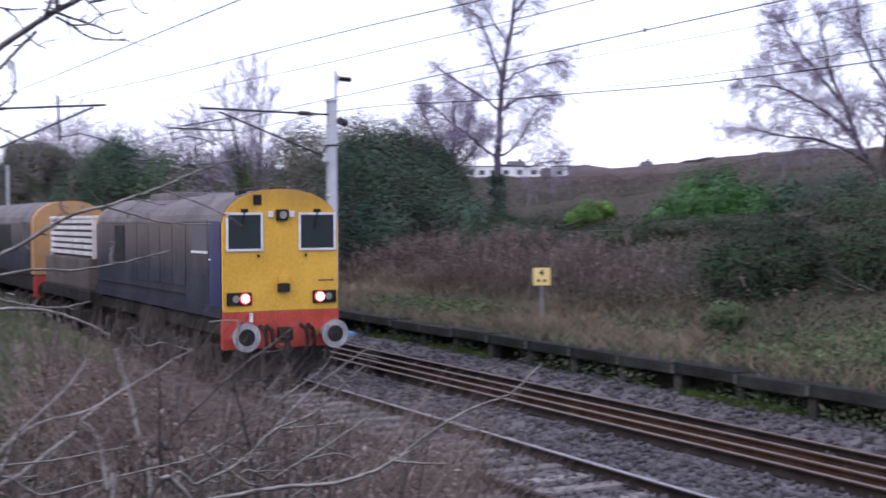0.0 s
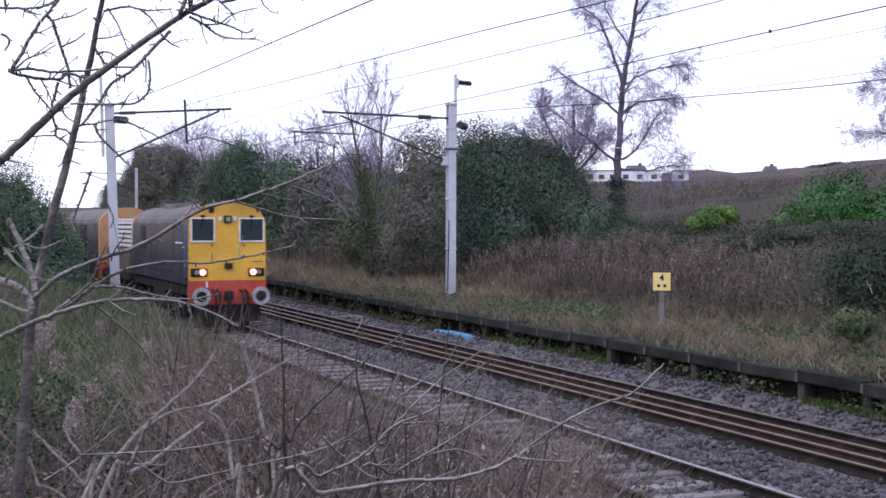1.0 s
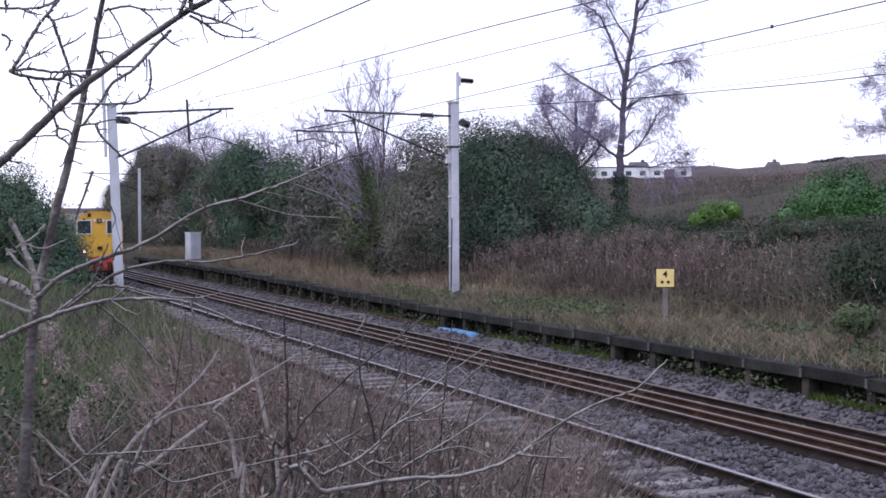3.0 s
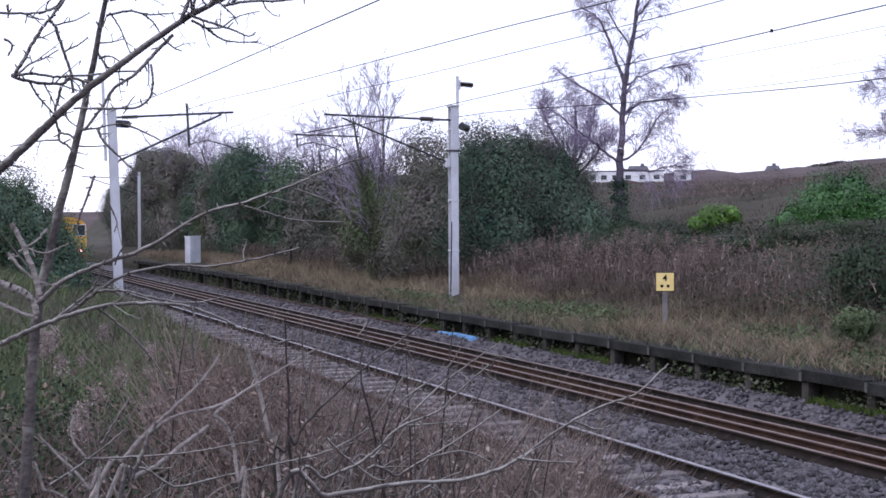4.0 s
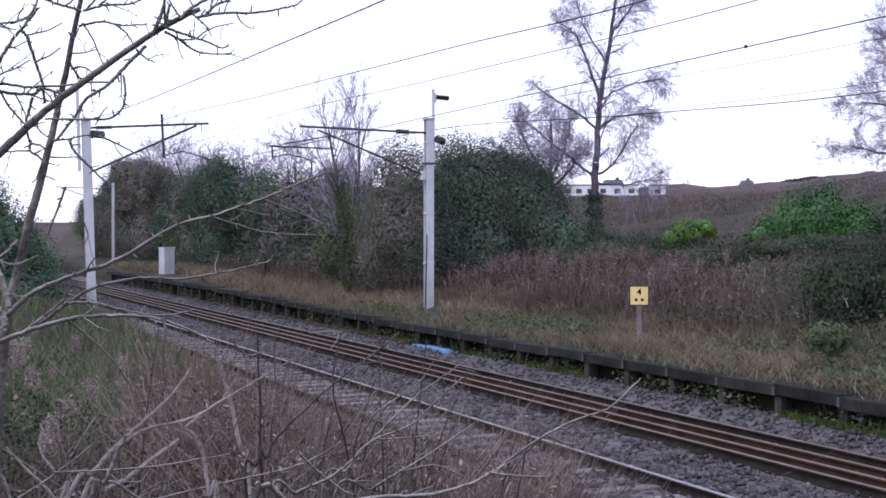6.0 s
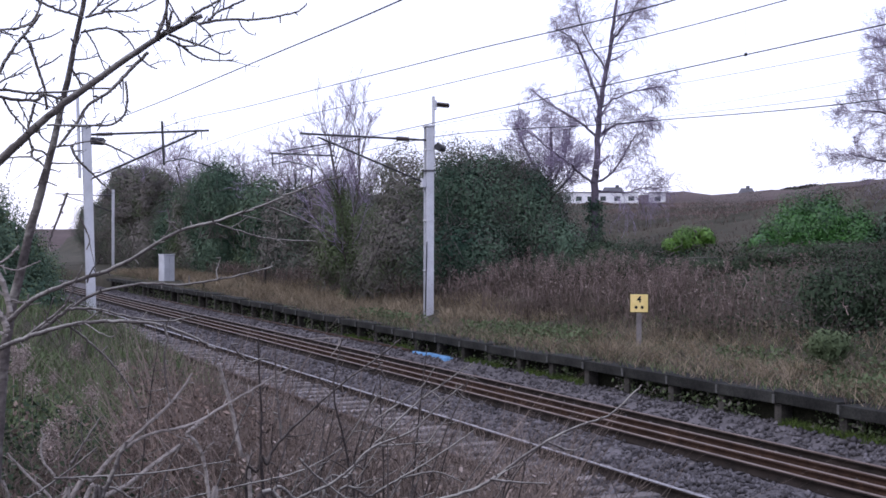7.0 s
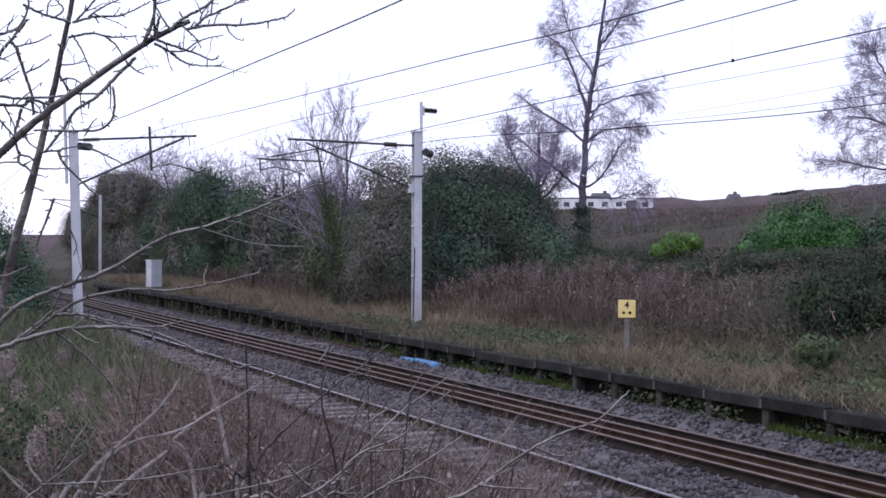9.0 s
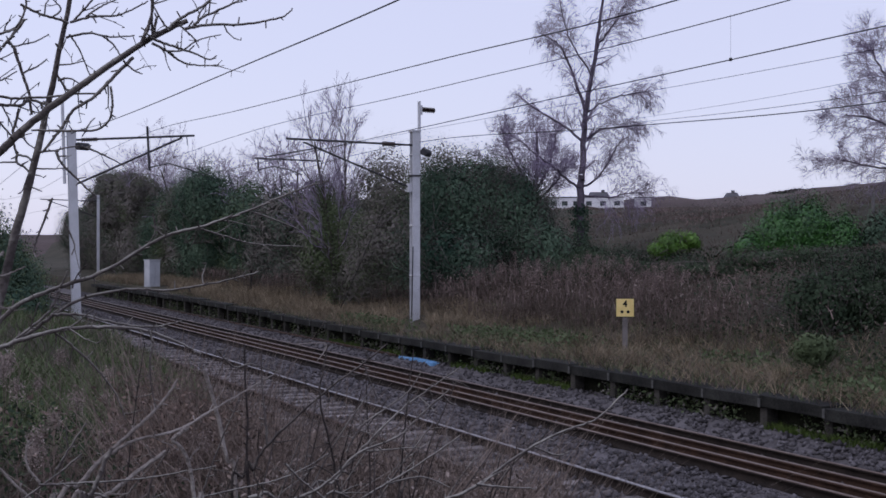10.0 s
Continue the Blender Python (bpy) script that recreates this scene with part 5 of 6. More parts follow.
rear = rear[rng_g.integers(0, len(rear), 170)] + np.stack([np.zeros(170), np.zeros(170), rng_g.uniform(0.85, 1.2, 170)], 1)
tuft = np.repeat(rear, 70, 0) + rng_g.normal(size=(70 * 170, 3)) * [0.055, 0.055, 0.085]
stuff(leaves_mesh("feathery_plumes", tuft, 0.022, PLUME, rng=rng_g, stretch=2.2), "feathery pale heads along the top of the dead stalks", "dead stalks")
upper = scatter(rng_g, 26000, 17.5, 27.0, 10, 42, 1.1)
upper = upper[(upper[:, 0] / upper[:, 1] > 0.66)]
upper[:, 2] += rng_g.uniform(0.0, 0.45, len(upper))
stuff(leaves_mesh("bramble_cover", upper[: len(upper) * 3 // 4], 0.06, SHADED_BRAMBLE, rng=rng_g), "dark bramble leaves covering the slope", "brambles")
stuff(leaves_mesh("dead_bramble_cover", upper[len(upper) // 2:][::2], 0.05, RUSSET, rng=rng_g, stretch=2.2), "dead brown leaves among the brambles", "brambles")
tus = np.repeat(scatter(rng_g, 850, 14.2, 18.2, 9, 60, 1.3), 26, 0)
tus = tus[np.sin(tus[:, 0] * 1.4 + 0.6 * tus[:, 1]) + np.sin(tus[:, 1] * 0.55) > -0.7]
tus[:, :2] += rng_g.normal(0, 0.07, (len(tus), 2))
tus = clear_view(tus)
tall = np.repeat(scatter(rng_g, 750, 14.6, 18.6, 36, 92), 22, 0)
tall[:, :2] += rng_g.normal(0, 0.16, (len(tall), 2))
tall = clear_view(tall)
stuff(blades_mesh("tall_dead_grass", tall, 0.44, 0.022, STRAW, rng=rng_g, lean=0.6), "tall pale dead grass along the old platform", "grass")
face_l = np.stack([rng_g.uniform(13.56, 13.86, 16000), 8 + 76 * rng_g.random(16000) ** 1.5, 0.48 * rng_g.random(16000) ** 1.4], 1)
face_l = face_l[np.sin(face_l[:, 1] * 2.1) + np.sin(face_l[:, 1] * 0.9 + 2.0) + rng_g.normal(0, 0.5, 16000) > -0.2]
stuff(leaves_mesh("platform_dead_weeds", face_l[::4] + [0, 0.05, 0], 0.045, HEDGE_BROWN, rng=rng_g, stretch=2.2, droop=0.4), "dead weeds under the platform edge", "weeds")
stuff(leaves_mesh("platform_weeds", face_l, 0.042, IVY_LIGHT, rng=rng_g, droop=0.4), "weeds and ivy growing under the platform edge", "weeds")
stuff(blades_mesh("grass_tussocks", tus, 0.32, 0.012, STRAW, rng=rng_g, lean=0.8), "pale dead grass tussocks on the old platform", "grass")
herb = scatter(rng_g, 36000, 14.2, 18.5, 9, 45, 1.2)
herb[:, 2] += rng_g.uniform(0.0, 0.42, len(herb))
stuff(leaves_mesh("low_brambles", herb[green_patch(herb) + 0.12 * np.sin(herb[:, 0] * 5) * np.sin(herb[:, 1] * 2.1) > 0.3 + 0.25 * rng_g.random(len(herb))], 0.06, IVY_LIGHT, rng=rng_g), "low green brambles in the grass", "brambles")
heath = scatter(rng_g, 30000, 24, 66, 24, 100)
stuff(blades_mesh("heath_grass", heath, 0.14, 0.04, RUSSET, rng=rng_g, lean=0.5), "brown bracken and heath grass on the hill", "bracken")

patch = scatter(rng_g, 5000, 35, 45, 50, 62)
stuff(blades_mesh("pale_bracken", patch, 0.14, 0.04, PLUME, rng=rng_g, lean=0.6), "patch of pale dead bracken on the hill", "bracken")
turn = np.radians(rng_g.uniform(37.5, 56, 6000))
bump = 0.9 + 0.5 * np.sin(turn * 140) + 0.4 * np.sin(turn * 57) + 0.3 * np.sin(turn * 311)
far_scrub = np.stack([272 * np.sin(turn), 272 * np.cos(turn), 13.2 + 2.7 * soft(np.degrees(turn), 36, 44) + np.maximum(bump, 0.3) * rng_g.uniform(0, 0.62, 6000)], 1)
stuff(leaves_mesh("far_ridge_scrub", far_scrub, 0.42, FAR_GREEN, rng=rng_g), "dark scrub and hedge along the far skyline", "scrub")

# near bank
def brown_side(p):
    """Dead stems give way to green cover away from the track."""
    return p[p[:, 0] > 0.21 * p[:, 1] - 1.4 * np.clip(8.4 - p[:, 1], 0, 3) + rng_g.normal(0, 0.22, len(p))]


bank = scatter(rng_g, 29000, -1.5, 5.6, 13, 50, 1.5)
stuff(blades_mesh("bank_grass", bank[:24000], 0.24, 0.016, GRASS, rng=rng_g, lean=0.6), "green grass on the near bank", "grass")
stuff(blades_mesh("bank_straw", bank[24000:], 0.28, 0.012, STEM, rng=rng_g, lean=0.5), "dead grass stems on the near bank", "dead stalks")
near = scatter(rng_g, 50000, -1.2, 4.7, 3.6, 13.5, 1.0)
near = brown_side(near)
stuff(blades_mesh("dead_undergrowth", near[(near[:, 0] > 0.45) | (near[:, 1] > 5.5)], 0.50, 0.0042, STEM, rng=rng_g, lean=0.55), "tangle of dead brown stems on the near bank", "dead stalks")
stalk = brown_side(scatter(rng_g, 1100, -1.0, 4.6, 4.0, 12.5, 1.0))
stuff(blades_mesh("pale_stalks", stalk, 0.66, 0.011, PLUME, rng=rng_g, lean=0.45), "pale dead stalks standing in the undergrowth", "dead stalks")
lit = brown_side(scatter(rng_g, 34000, -1.2, 4.9, 3.6, 13, 1.0))
lit[:, 2] += rng_g.uniform(0.0, 0.4, len(lit))
stuff(leaves_mesh("withered_leaves", lit, 0.013, LITTER, rng=rng_g, stretch=1.8), "withered russet leaves in the undergrowth", "dead leaves")
pl = brown_side(scatter(rng_g, 5000, -0.5, 4.6, 3.8, 11, 1.0))
pl[:, 2] += rng_g.uniform(0.05, 0.5, len(pl))
pl = pl[np.sin(pl[:, 0] * 2.1 + pl[:, 1]) + np.sin(pl[:, 1] * 1.7 - pl[:, 0]) > 0.1]
stuff(leaves_mesh("curled_leaves", pl, 0.016, FLUFF, rng=rng_g, stretch=1.6), "pale curled dead leaves caught in the stems", "dead leaves")
green = scatter(rng_g, 27000, -1.6, 4.2, 7.2, 18, 1.1)
green = green[green[:, 0] < 0.25 * green[:, 1] + rng_g.normal(0, 0.2, len(green))]
green[:, 2] += 0.34 * rng_g.random(len(green)) * (0.6 + 0.4 * np.sin(green[:, 0] * 2.7 + green[:, 1] * 1.9))
stuff(leaves_mesh("bank_herbs", green[:14000], 0.03, IVY_LIGHT, rng=rng_g, stretch=1.5), "low green leafy herbs on the near bank", "herbs")
stuff(blades_mesh("bank_rough_grass", green[16000:], 0.19, 0.010, GRASS, rng=rng_g, lean=0.7), "rough green grass on the near bank", "grass")
shade = scatter(rng_g, 17000, -1.0, 2.0, 3.3, 9.0, 1.0)
shade[:, 2] += rng_g.uniform(0.05, 0.62, len(shade))
# Dark green leaves added to paint the shadowy gaps between the stems.
stuff(leaves_mesh("dark_leaf_litter", shade[:11000], 0.020, SHADED_BRAMBLE, rng=rng_g, stretch=1.7), "dark leaves standing in for shade among the shrub stems", "dead leaves")
stuff(leaves_mesh("russet_leaf_litter", shade[11000:14500], 0.022, LITTER, rng=rng_g, stretch=1.7), "russet withered leaves among the shrub stems", "dead leaves")
stuff(leaves_mesh("ground_ivy", shade[14500:], 0.026, SHADED_BRAMBLE, rng=rng_g), "dark green leaves low among the shrub stems", "herbs")
tallest = scatter(rng_g, 13000, 0.8, 5.0, 4.3, 9.0, 1.0)
tallest = tallest[(tallest[:, 0] > 0.25 * tallest[:, 1]) & (tallest[:, 0] < 0.56 * tallest[:, 1] + rng_g.normal(0, 0.1, len(tallest))) & (np.sin(tallest[:, 0] * 4.1 + tallest[:, 1]) + np.sin(tallest[:, 1] * 2.9 - tallest[:, 0]) + rng_g.normal(0, 0.6, len(tallest)) > -0.4)]
stuff(blades_mesh("dead_weed_stalks", tallest, 0.96, 0.0055, STEM, rng=rng_g, lean=0.4), "tall dead brown weed stalks above the track bank", "dead stalks")
k = 15000
weed = tallest[rng_g.integers(0, len(tallest), k)] + np.stack([rng_g.normal(0, 0.1, k), rng_g.normal(0, 0.1, k), 0.92 * rng_g.beta(1.8, 1.6, k)], 1)
stuff(leaves_mesh("dead_weed_leaves", weed, 0.014, STEM, rng=rng_g, stretch=2.6, droop=0.5), "withered brown leaves on the tall dead weeds", "dead leaves")
stuff(leaves_mesh("dead_weed_tufts", weed[:2600] + [0.02, 0.02, 0.06], 0.015, FLUFF, rng=rng_g, stretch=2.0), "pale dried tufts on the tall dead weeds", "dead leaves")
bank_weed = scatter(rng_g, 2600, 1.0, 2.6, 5.8, 8.8, 1.0)
lane = bank_weed[:, 0] / bank_weed[:, 1]
bank_weed = bank_weed[(lane > 0.185 + rng_g.normal(0, 0.012, 2600)) & (lane < 0.285 + rng_g.normal(0, 0.012, 2600))]
stuff(blades_mesh("bank_weeds", bank_weed, 1.05, 0.007, STEM, rng=rng_g, lean=0.3), "tall dead brown weeds on the near bank", "dead stalks")
bank_leaf = np.repeat(bank_weed, 7, 0)
bank_leaf += np.stack([rng_g.normal(0, 0.06, len(bank_leaf)), rng_g.normal(0, 0.06, len(bank_leaf)), 1.0 * rng_g.beta(1.8, 1.5, len(bank_leaf))], 1)
stuff(leaves_mesh("bank_weed_leaves", bank_leaf, 0.014, LITTER, rng=rng_g, stretch=2.4, droop=0.5), "withered reddish leaves on the bank weeds", "dead leaves")
heads = np.concatenate([scatter(rng_g, 10, 0.35, 1.5, 6.0, 8.0, 1.0), scatter(rng_g, 20, 0.4, 3.0, 8.0, 13.0, 1.0)])
heads[:, 2] += rng_g.uniform(0.45, 0.8, len(heads))
stuff(segments_mesh("seed_head_stems", [(x, y, z - 0.85, x, y, z, 0.004, 0.003) for x, y, z in heads], STEM), "dead stems under the seed heads", "seed heads")
fl = np.repeat(heads, 380, 0) + rng_g.normal(size=(380 * len(heads), 3)) * [0.024, 0.024, 0.034]
stuff(leaves_mesh("fluffy_seed_heads", fl, 0.008, FLUFF, rng=rng_g, stretch=2.0), "fluffy pale seed heads above the undergrowth", "seed heads")


# ---- the thorn tree and shrub stems close to the camera ----
BRANCHES = {}


def shrub(name, label, category, mat):
    t = empty(name, pose(0, 0, 0), label, category)
    BRANCHES[t.name] = [t, mat, []]
    return t.name


def branch(thing, pts, r0, r1, spurs=1.0):
    """A kinked, tapering branch through a few places, set with short alternate spurs and some twigs."""
    t, mat, twigs = BRANCHES[thing]
    rng = np.random.default_rng(len(twigs) + int(1e4 * r0) + len(t.children))
    n = 6 * len(pts)
    path = smooth_path(pts, n)
    path[1:-1] += rng.normal(size=(n - 2, 3)) * min(r0, 0.004) * 0.17
    rad = 0.95 * np.linspace(r0, r1, n) * (1 + 0.03 * rng.normal(size=n))
    segments_mesh("branch", [(*path[i], *path[i + 1], rad[i], rad[i + 1]) for i in range(n - 1)], mat, t, 7)
    step = np.linalg.norm(np.diff(path, axis=0), axis=1)
    sign = 1.0
    for _ in range(int(step.sum() / 0.030 * spurs)):
        i = rng.choice(n - 1, p=step / step.sum())
        d = (path[i + 1] - path[i]) / step[i]
        side = np.cross(d, [0, 1, 0]) * sign + rng.normal(size=3) * [0.4, 0.6, 0.4]
        sign = -sign
        way = side / np.linalg.norm(side) + d * rng.uniform(0.2, 1.0)
        way /= np.linalg.norm(way)
        long = rng.random() < 0.16
        ln = rng.uniform(0.035, 0.085) if long else rng.uniform(0.006, 0.020)
        r = min(0.0019, rad[i] * 0.7)
        p = path[i]
        for j in range(3 if long else 1):
            way = way + rng.normal(size=3) * 0.22
            way /= np.linalg.norm(way)
            q = p + way * ln / (3 if long else 1)
            twigs.append((*p, *q, r * (1 - 0.2 * j), r * (0.8 - 0.2 * j)))
            if long and rng.random() < 0.7:
                bud = way + rng.normal(size=3) * 0.9
                twigs.append((*q, *(q + bud / np.linalg.norm(bud) * rng.uniform(0.006, 0.016)), r * 0.7, r * 0.5))
            p = q


def finish_shrubs():
    for t, mat, twigs in BRANCHES.values():
        tagged(segments_mesh("twig_mass", twigs, mat, t, 4), kind="stuff")


thorn = shrub("thorn_tree", "bare grey-barked thorn tree with spiky twigs", "tree", LICHEN_LIT_BARK)
stub = shrub("shrub", "pale broken shrub stems beside the thorn tree", "shrub", PALE_STEM)
pale_shrub = shrub("shrub", "pale lichened shrub stems leaning over the bank", "shrub", PALE_STEM)
dark_shrub = shrub("shrub", "dark upright shrub stems with short spurs", "shrub", DARK_BARK)
brown_shrub = shrub("shrub", "bare brown shrub with long arching stems", "shrub", LICHEN_LIT_BARK)
branch(thorn, [(0.14, 2.97, 1.30), (0.216, 2.95, 2.396), (0.237, 2.95, 2.683), (0.250, 2.95, 2.819), (0.296, 2.95, 3.030), (0.327, 2.95, 3.149), (0.354, 2.95, 3.269), (0.380, 2.95, 3.389), (0.415, 2.95, 3.573)], 0.0145, 0.0055, 0.5)
branch(thorn, [(0.122, 2.85, 3.082), (0.188, 2.83, 3.141), (0.254, 2.81, 3.206), (0.309, 2.79, 3.262), (0.423, 2.76, 3.356), (0.550, 2.74, 3.449), (0.624, 2.72, 3.489)], 0.0112, 0.0056, 0.8)
branch(thorn, [(0.545, 2.72, 3.446), (0.587, 2.72, 3.434), (0.630, 2.72, 3.422), (0.671, 2.72, 3.409), (0.687, 2.72, 3.419)], 0.0034, 0.0014, 1.4)
branch(thorn, [(0.548, 2.72, 3.436), (0.583, 2.72, 3.419), (0.608, 2.72, 3.402), (0.642, 2.72, 3.395), (0.693, 2.72, 3.398)], 0.0034, 0.0014, 1.4)
branch(thorn, [(0.581, 2.71, 3.420), (0.610, 2.71, 3.423), (0.646, 2.71, 3.448), (0.694, 2.71, 3.462)], 0.0024, 0.0012)
branch(thorn, [(0.603, 2.70, 3.473), (0.631, 2.70, 3.450), (0.644, 2.70, 3.429)], 0.0022, 0.0012)
branch(thorn, [(0.521, 2.72, 3.425), (0.537, 2.72, 3.457), (0.548, 2.72, 3.493)], 0.0042, 0.0030)
branch(thorn, [(0.552, 2.72, 3.449), (0.554, 2.72, 3.470), (0.560, 2.72, 3.494)], 0.0036, 0.0030)
branch(thorn, [(0.492, 2.74, 3.398), (0.513, 2.74, 3.380), (0.532, 2.74, 3.372)], 0.0026, 0.0013)
branch(thorn, [(0.515, 2.75, 3.407), (0.482, 2.75, 3.373), (0.434, 2.75, 3.321), (0.390, 2.75, 3.288), (0.369, 2.75, 3.252), (0.328, 2.75, 3.200)], 0.0042, 0.0030, 1.3)
branch(thorn, [(0.466, 2.74, 3.342), (0.469, 2.74, 3.321), (0.470, 2.74, 3.297), (0.463, 2.74, 3.271), (0.439, 2.74, 3.251), (0.412, 2.74, 3.247), (0.361, 2.74, 3.246), (0.307, 2.74, 3.244)], 0.0028, 0.0024, 1.3)
branch(thorn, [(0.416, 2.75, 3.248), (0.425, 2.75, 3.265), (0.436, 2.75, 3.276)], 0.0020, 0.0010)
branch(thorn, [(0.190, 2.80, 3.313), (0.232, 2.80, 3.319), (0.282, 2.80, 3.315), (0.346, 2.80, 3.321), (0.390, 2.80, 3.328), (0.456, 2.80, 3.334)], 0.0036, 0.0020, 1.4)
branch(thorn, [(0.195, 2.82, 3.313), (0.229, 2.82, 3.305), (0.268, 2.82, 3.302), (0.298, 2.82, 3.304), (0.309, 2.82, 3.316), (0.351, 2.82, 3.307)], 0.0040, 0.0030, 1.4)
branch(thorn, [(0.194, 2.80, 3.311), (0.222, 2.80, 3.361), (0.247, 2.80, 3.407), (0.267, 2.80, 3.434), (0.301, 2.80, 3.481)], 0.0046, 0.0030, 1.2)
branch(thorn, [(0.269, 2.83, 3.436), (0.281, 2.83, 3.425), (0.295, 2.83, 3.383), (0.310, 2.83, 3.338), (0.318, 2.83, 3.286)], 0.0042, 0.0030)
branch(thorn, [(0.297, 2.83, 3.371), (0.327, 2.83, 3.387), (0.349, 2.83, 3.405)], 0.0025, 0.0013, 1.3)
branch(thorn, [(0.281, 2.83, 3.427), (0.323, 2.83, 3.440), (0.353, 2.83, 3.458)], 0.0022, 0.0012, 1.3)
branch(thorn, [(0.197, 2.80, 3.311), (0.226, 2.80, 3.338), (0.257, 2.80, 3.353), (0.285, 2.80, 3.372)], 0.0026, 0.0014, 1.5)
branch(thorn, [(0.229, 2.83, 3.305), (0.244, 2.83, 3.278), (0.264, 2.83, 3.254), (0.280, 2.83, 3.236)], 0.0028, 0.0020, 1.4)
branch(thorn, [(0.257, 2.83, 3.303), (0.273, 2.83, 3.272), (0.282, 2.83, 3.249)], 0.0020, 0.0014)
branch(thorn, [(0.296, 2.84, 3.303), (0.288, 2.84, 3.276), (0.281, 2.84, 3.245), (0.288, 2.84, 3.204), (0.310, 2.84, 3.197), (0.322, 2.84, 3.184)], 0.0036, 0.0022, 1.5)
branch(thorn, [(0.290, 2.84, 3.207), (0.288, 2.84, 3.185), (0.303, 2.84, 3.175), (0.316, 2.84, 3.159)], 0.0036, 0.0020)
branch(thorn, [(0.287, 2.84, 3.185), (0.248, 2.84, 3.182), (0.189, 2.84, 3.169)], 0.0022, 0.0012)
branch(thorn, [(0.305, 2.86, 3.250), (0.307, 2.86, 3.233), (0.328, 2.86, 3.216)], 0.0026, 0.0014)
branch(thorn, [(0.338, 2.90, 3.212), (0.374, 2.90, 3.216), (0.401, 2.90, 3.224), (0.428, 2.90, 3.228)], 0.0027, 0.0014)
branch(thorn, [(0.375, 2.89, 3.215), (0.387, 2.89, 3.188), (0.416, 2.89, 3.159), (0.462, 2.89, 3.115)], 0.0038, 0.0018, 1.2)
branch(thorn, [(0.429, 2.89, 3.226), (0.468, 2.89, 3.213), (0.522, 2.89, 3.186)], 0.0030, 0.0014)
branch(thorn, [(0.401, 2.93, 3.469), (0.449, 2.93, 3.482), (0.498, 2.93, 3.477), (0.552, 2.93, 3.484)], 0.0032, 0.0015, 1.2)
branch(thorn, [(0.478, 2.93, 3.480), (0.503, 2.93, 3.462), (0.521, 2.93, 3.436)], 0.0026, 0.0016)
branch(thorn, [(0.409, 2.93, 3.477), (0.431, 2.93, 3.443), (0.453, 2.93, 3.389)], 0.0024, 0.0014)
branch(thorn, [(0.387, 2.93, 3.408), (0.416, 2.93, 3.412), (0.443, 2.93, 3.421)], 0.0022, 0.0012)
branch(thorn, [(0.381, 2.93, 3.388), (0.396, 2.93, 3.364), (0.411, 2.93, 3.344)], 0.0030, 0.0020)
branch(thorn, [(0.384, 2.93, 3.373), (0.411, 2.93, 3.379), (0.438, 2.93, 3.363)], 0.0026, 0.0014, 1.4)
branch(thorn, [(0.379, 2.93, 3.455), (0.391, 2.93, 3.441), (0.401, 2.93, 3.466)], 0.0022, 0.0014)
branch(thorn, [(0.167, 2.80, 3.442), (0.222, 2.80, 3.444), (0.258, 2.80, 3.450), (0.288, 2.80, 3.461)], 0.0032, 0.0016, 1.6)
branch(thorn, [(0.218, 2.80, 3.442), (0.231, 2.80, 3.436), (0.258, 2.80, 3.433)], 0.0024, 0.0014, 1.5)
branch(thorn, [(0.339, 2.93, 3.178), (0.368, 2.93, 3.178), (0.407, 2.93, 3.181)], 0.0022, 0.0012)
branch(thorn, [(0.323, 2.94, 3.165), (0.311, 2.94, 3.130), (0.301, 2.94, 3.122)], 0.0022, 0.0012)
branch(thorn, [(0.328, 2.94, 3.138), (0.352, 2.94, 3.128)], 0.0020, 0.0012)
branch(thorn, [(0.174, 2.75, 3.382), (0.189, 2.75, 3.371), (0.181, 2.75, 3.348)], 0.0030, 0.0020)
branch(thorn, [(0.221, 2.60, 2.852), (0.266, 2.58, 2.895), (0.326, 2.57, 2.922), (0.432, 2.56, 2.962), (0.529, 2.54, 3.022), (0.617, 2.52, 3.049), (0.706, 2.51, 3.081), (0.784, 2.50, 3.116), (0.859, 2.48, 3.140)], 0.0056, 0.0015, 1.2)
branch(thorn, [(0.611, 2.56, 3.042), (0.649, 2.56, 3.032), (0.720, 2.56, 3.013), (0.829, 2.56, 3.006)], 0.0026, 0.0012, 1.1)
branch(thorn, [(0.717, 2.55, 3.078), (0.789, 2.55, 3.053), (0.851, 2.55, 3.025), (0.888, 2.55, 3.002)], 0.0018, 0.0010, 0.8)
branch(thorn, [(0.243, 2.60, 2.812), (0.290, 2.59, 2.842), (0.336, 2.57, 2.878), (0.388, 2.56, 2.907), (0.473, 2.54, 2.923), (0.537, 2.53, 2.920), (0.625, 2.51, 2.933), (0.717, 2.50, 2.956)], 0.0046, 0.0015, 1.1)
branch(thorn, [(0.145, 2.52, 2.782), (0.194, 2.51, 2.805), (0.254, 2.50, 2.829), (0.325, 2.49, 2.848), (0.397, 2.48, 2.854), (0.481, 2.47, 2.846), (0.544, 2.46, 2.823), (0.588, 2.45, 2.798)], 0.0056, 0.0022)
branch(thorn, [(0.316, 2.50, 2.878), (0.369, 2.50, 2.877), (0.433, 2.50, 2.860), (0.498, 2.50, 2.850), (0.562, 2.50, 2.860)], 0.0032, 0.0014, 1.3)
branch(thorn, [(0.244, 2.55, 2.819), (0.291, 2.55, 2.857), (0.321, 2.55, 2.885), (0.340, 2.55, 2.930), (0.353, 2.55, 2.959)], 0.0032, 0.0014)
branch(thorn, [(0.322, 2.50, 2.844), (0.358, 2.50, 2.815), (0.400, 2.50, 2.772), (0.434, 2.50, 2.725), (0.453, 2.50, 2.676)], 0.0027, 0.0014)
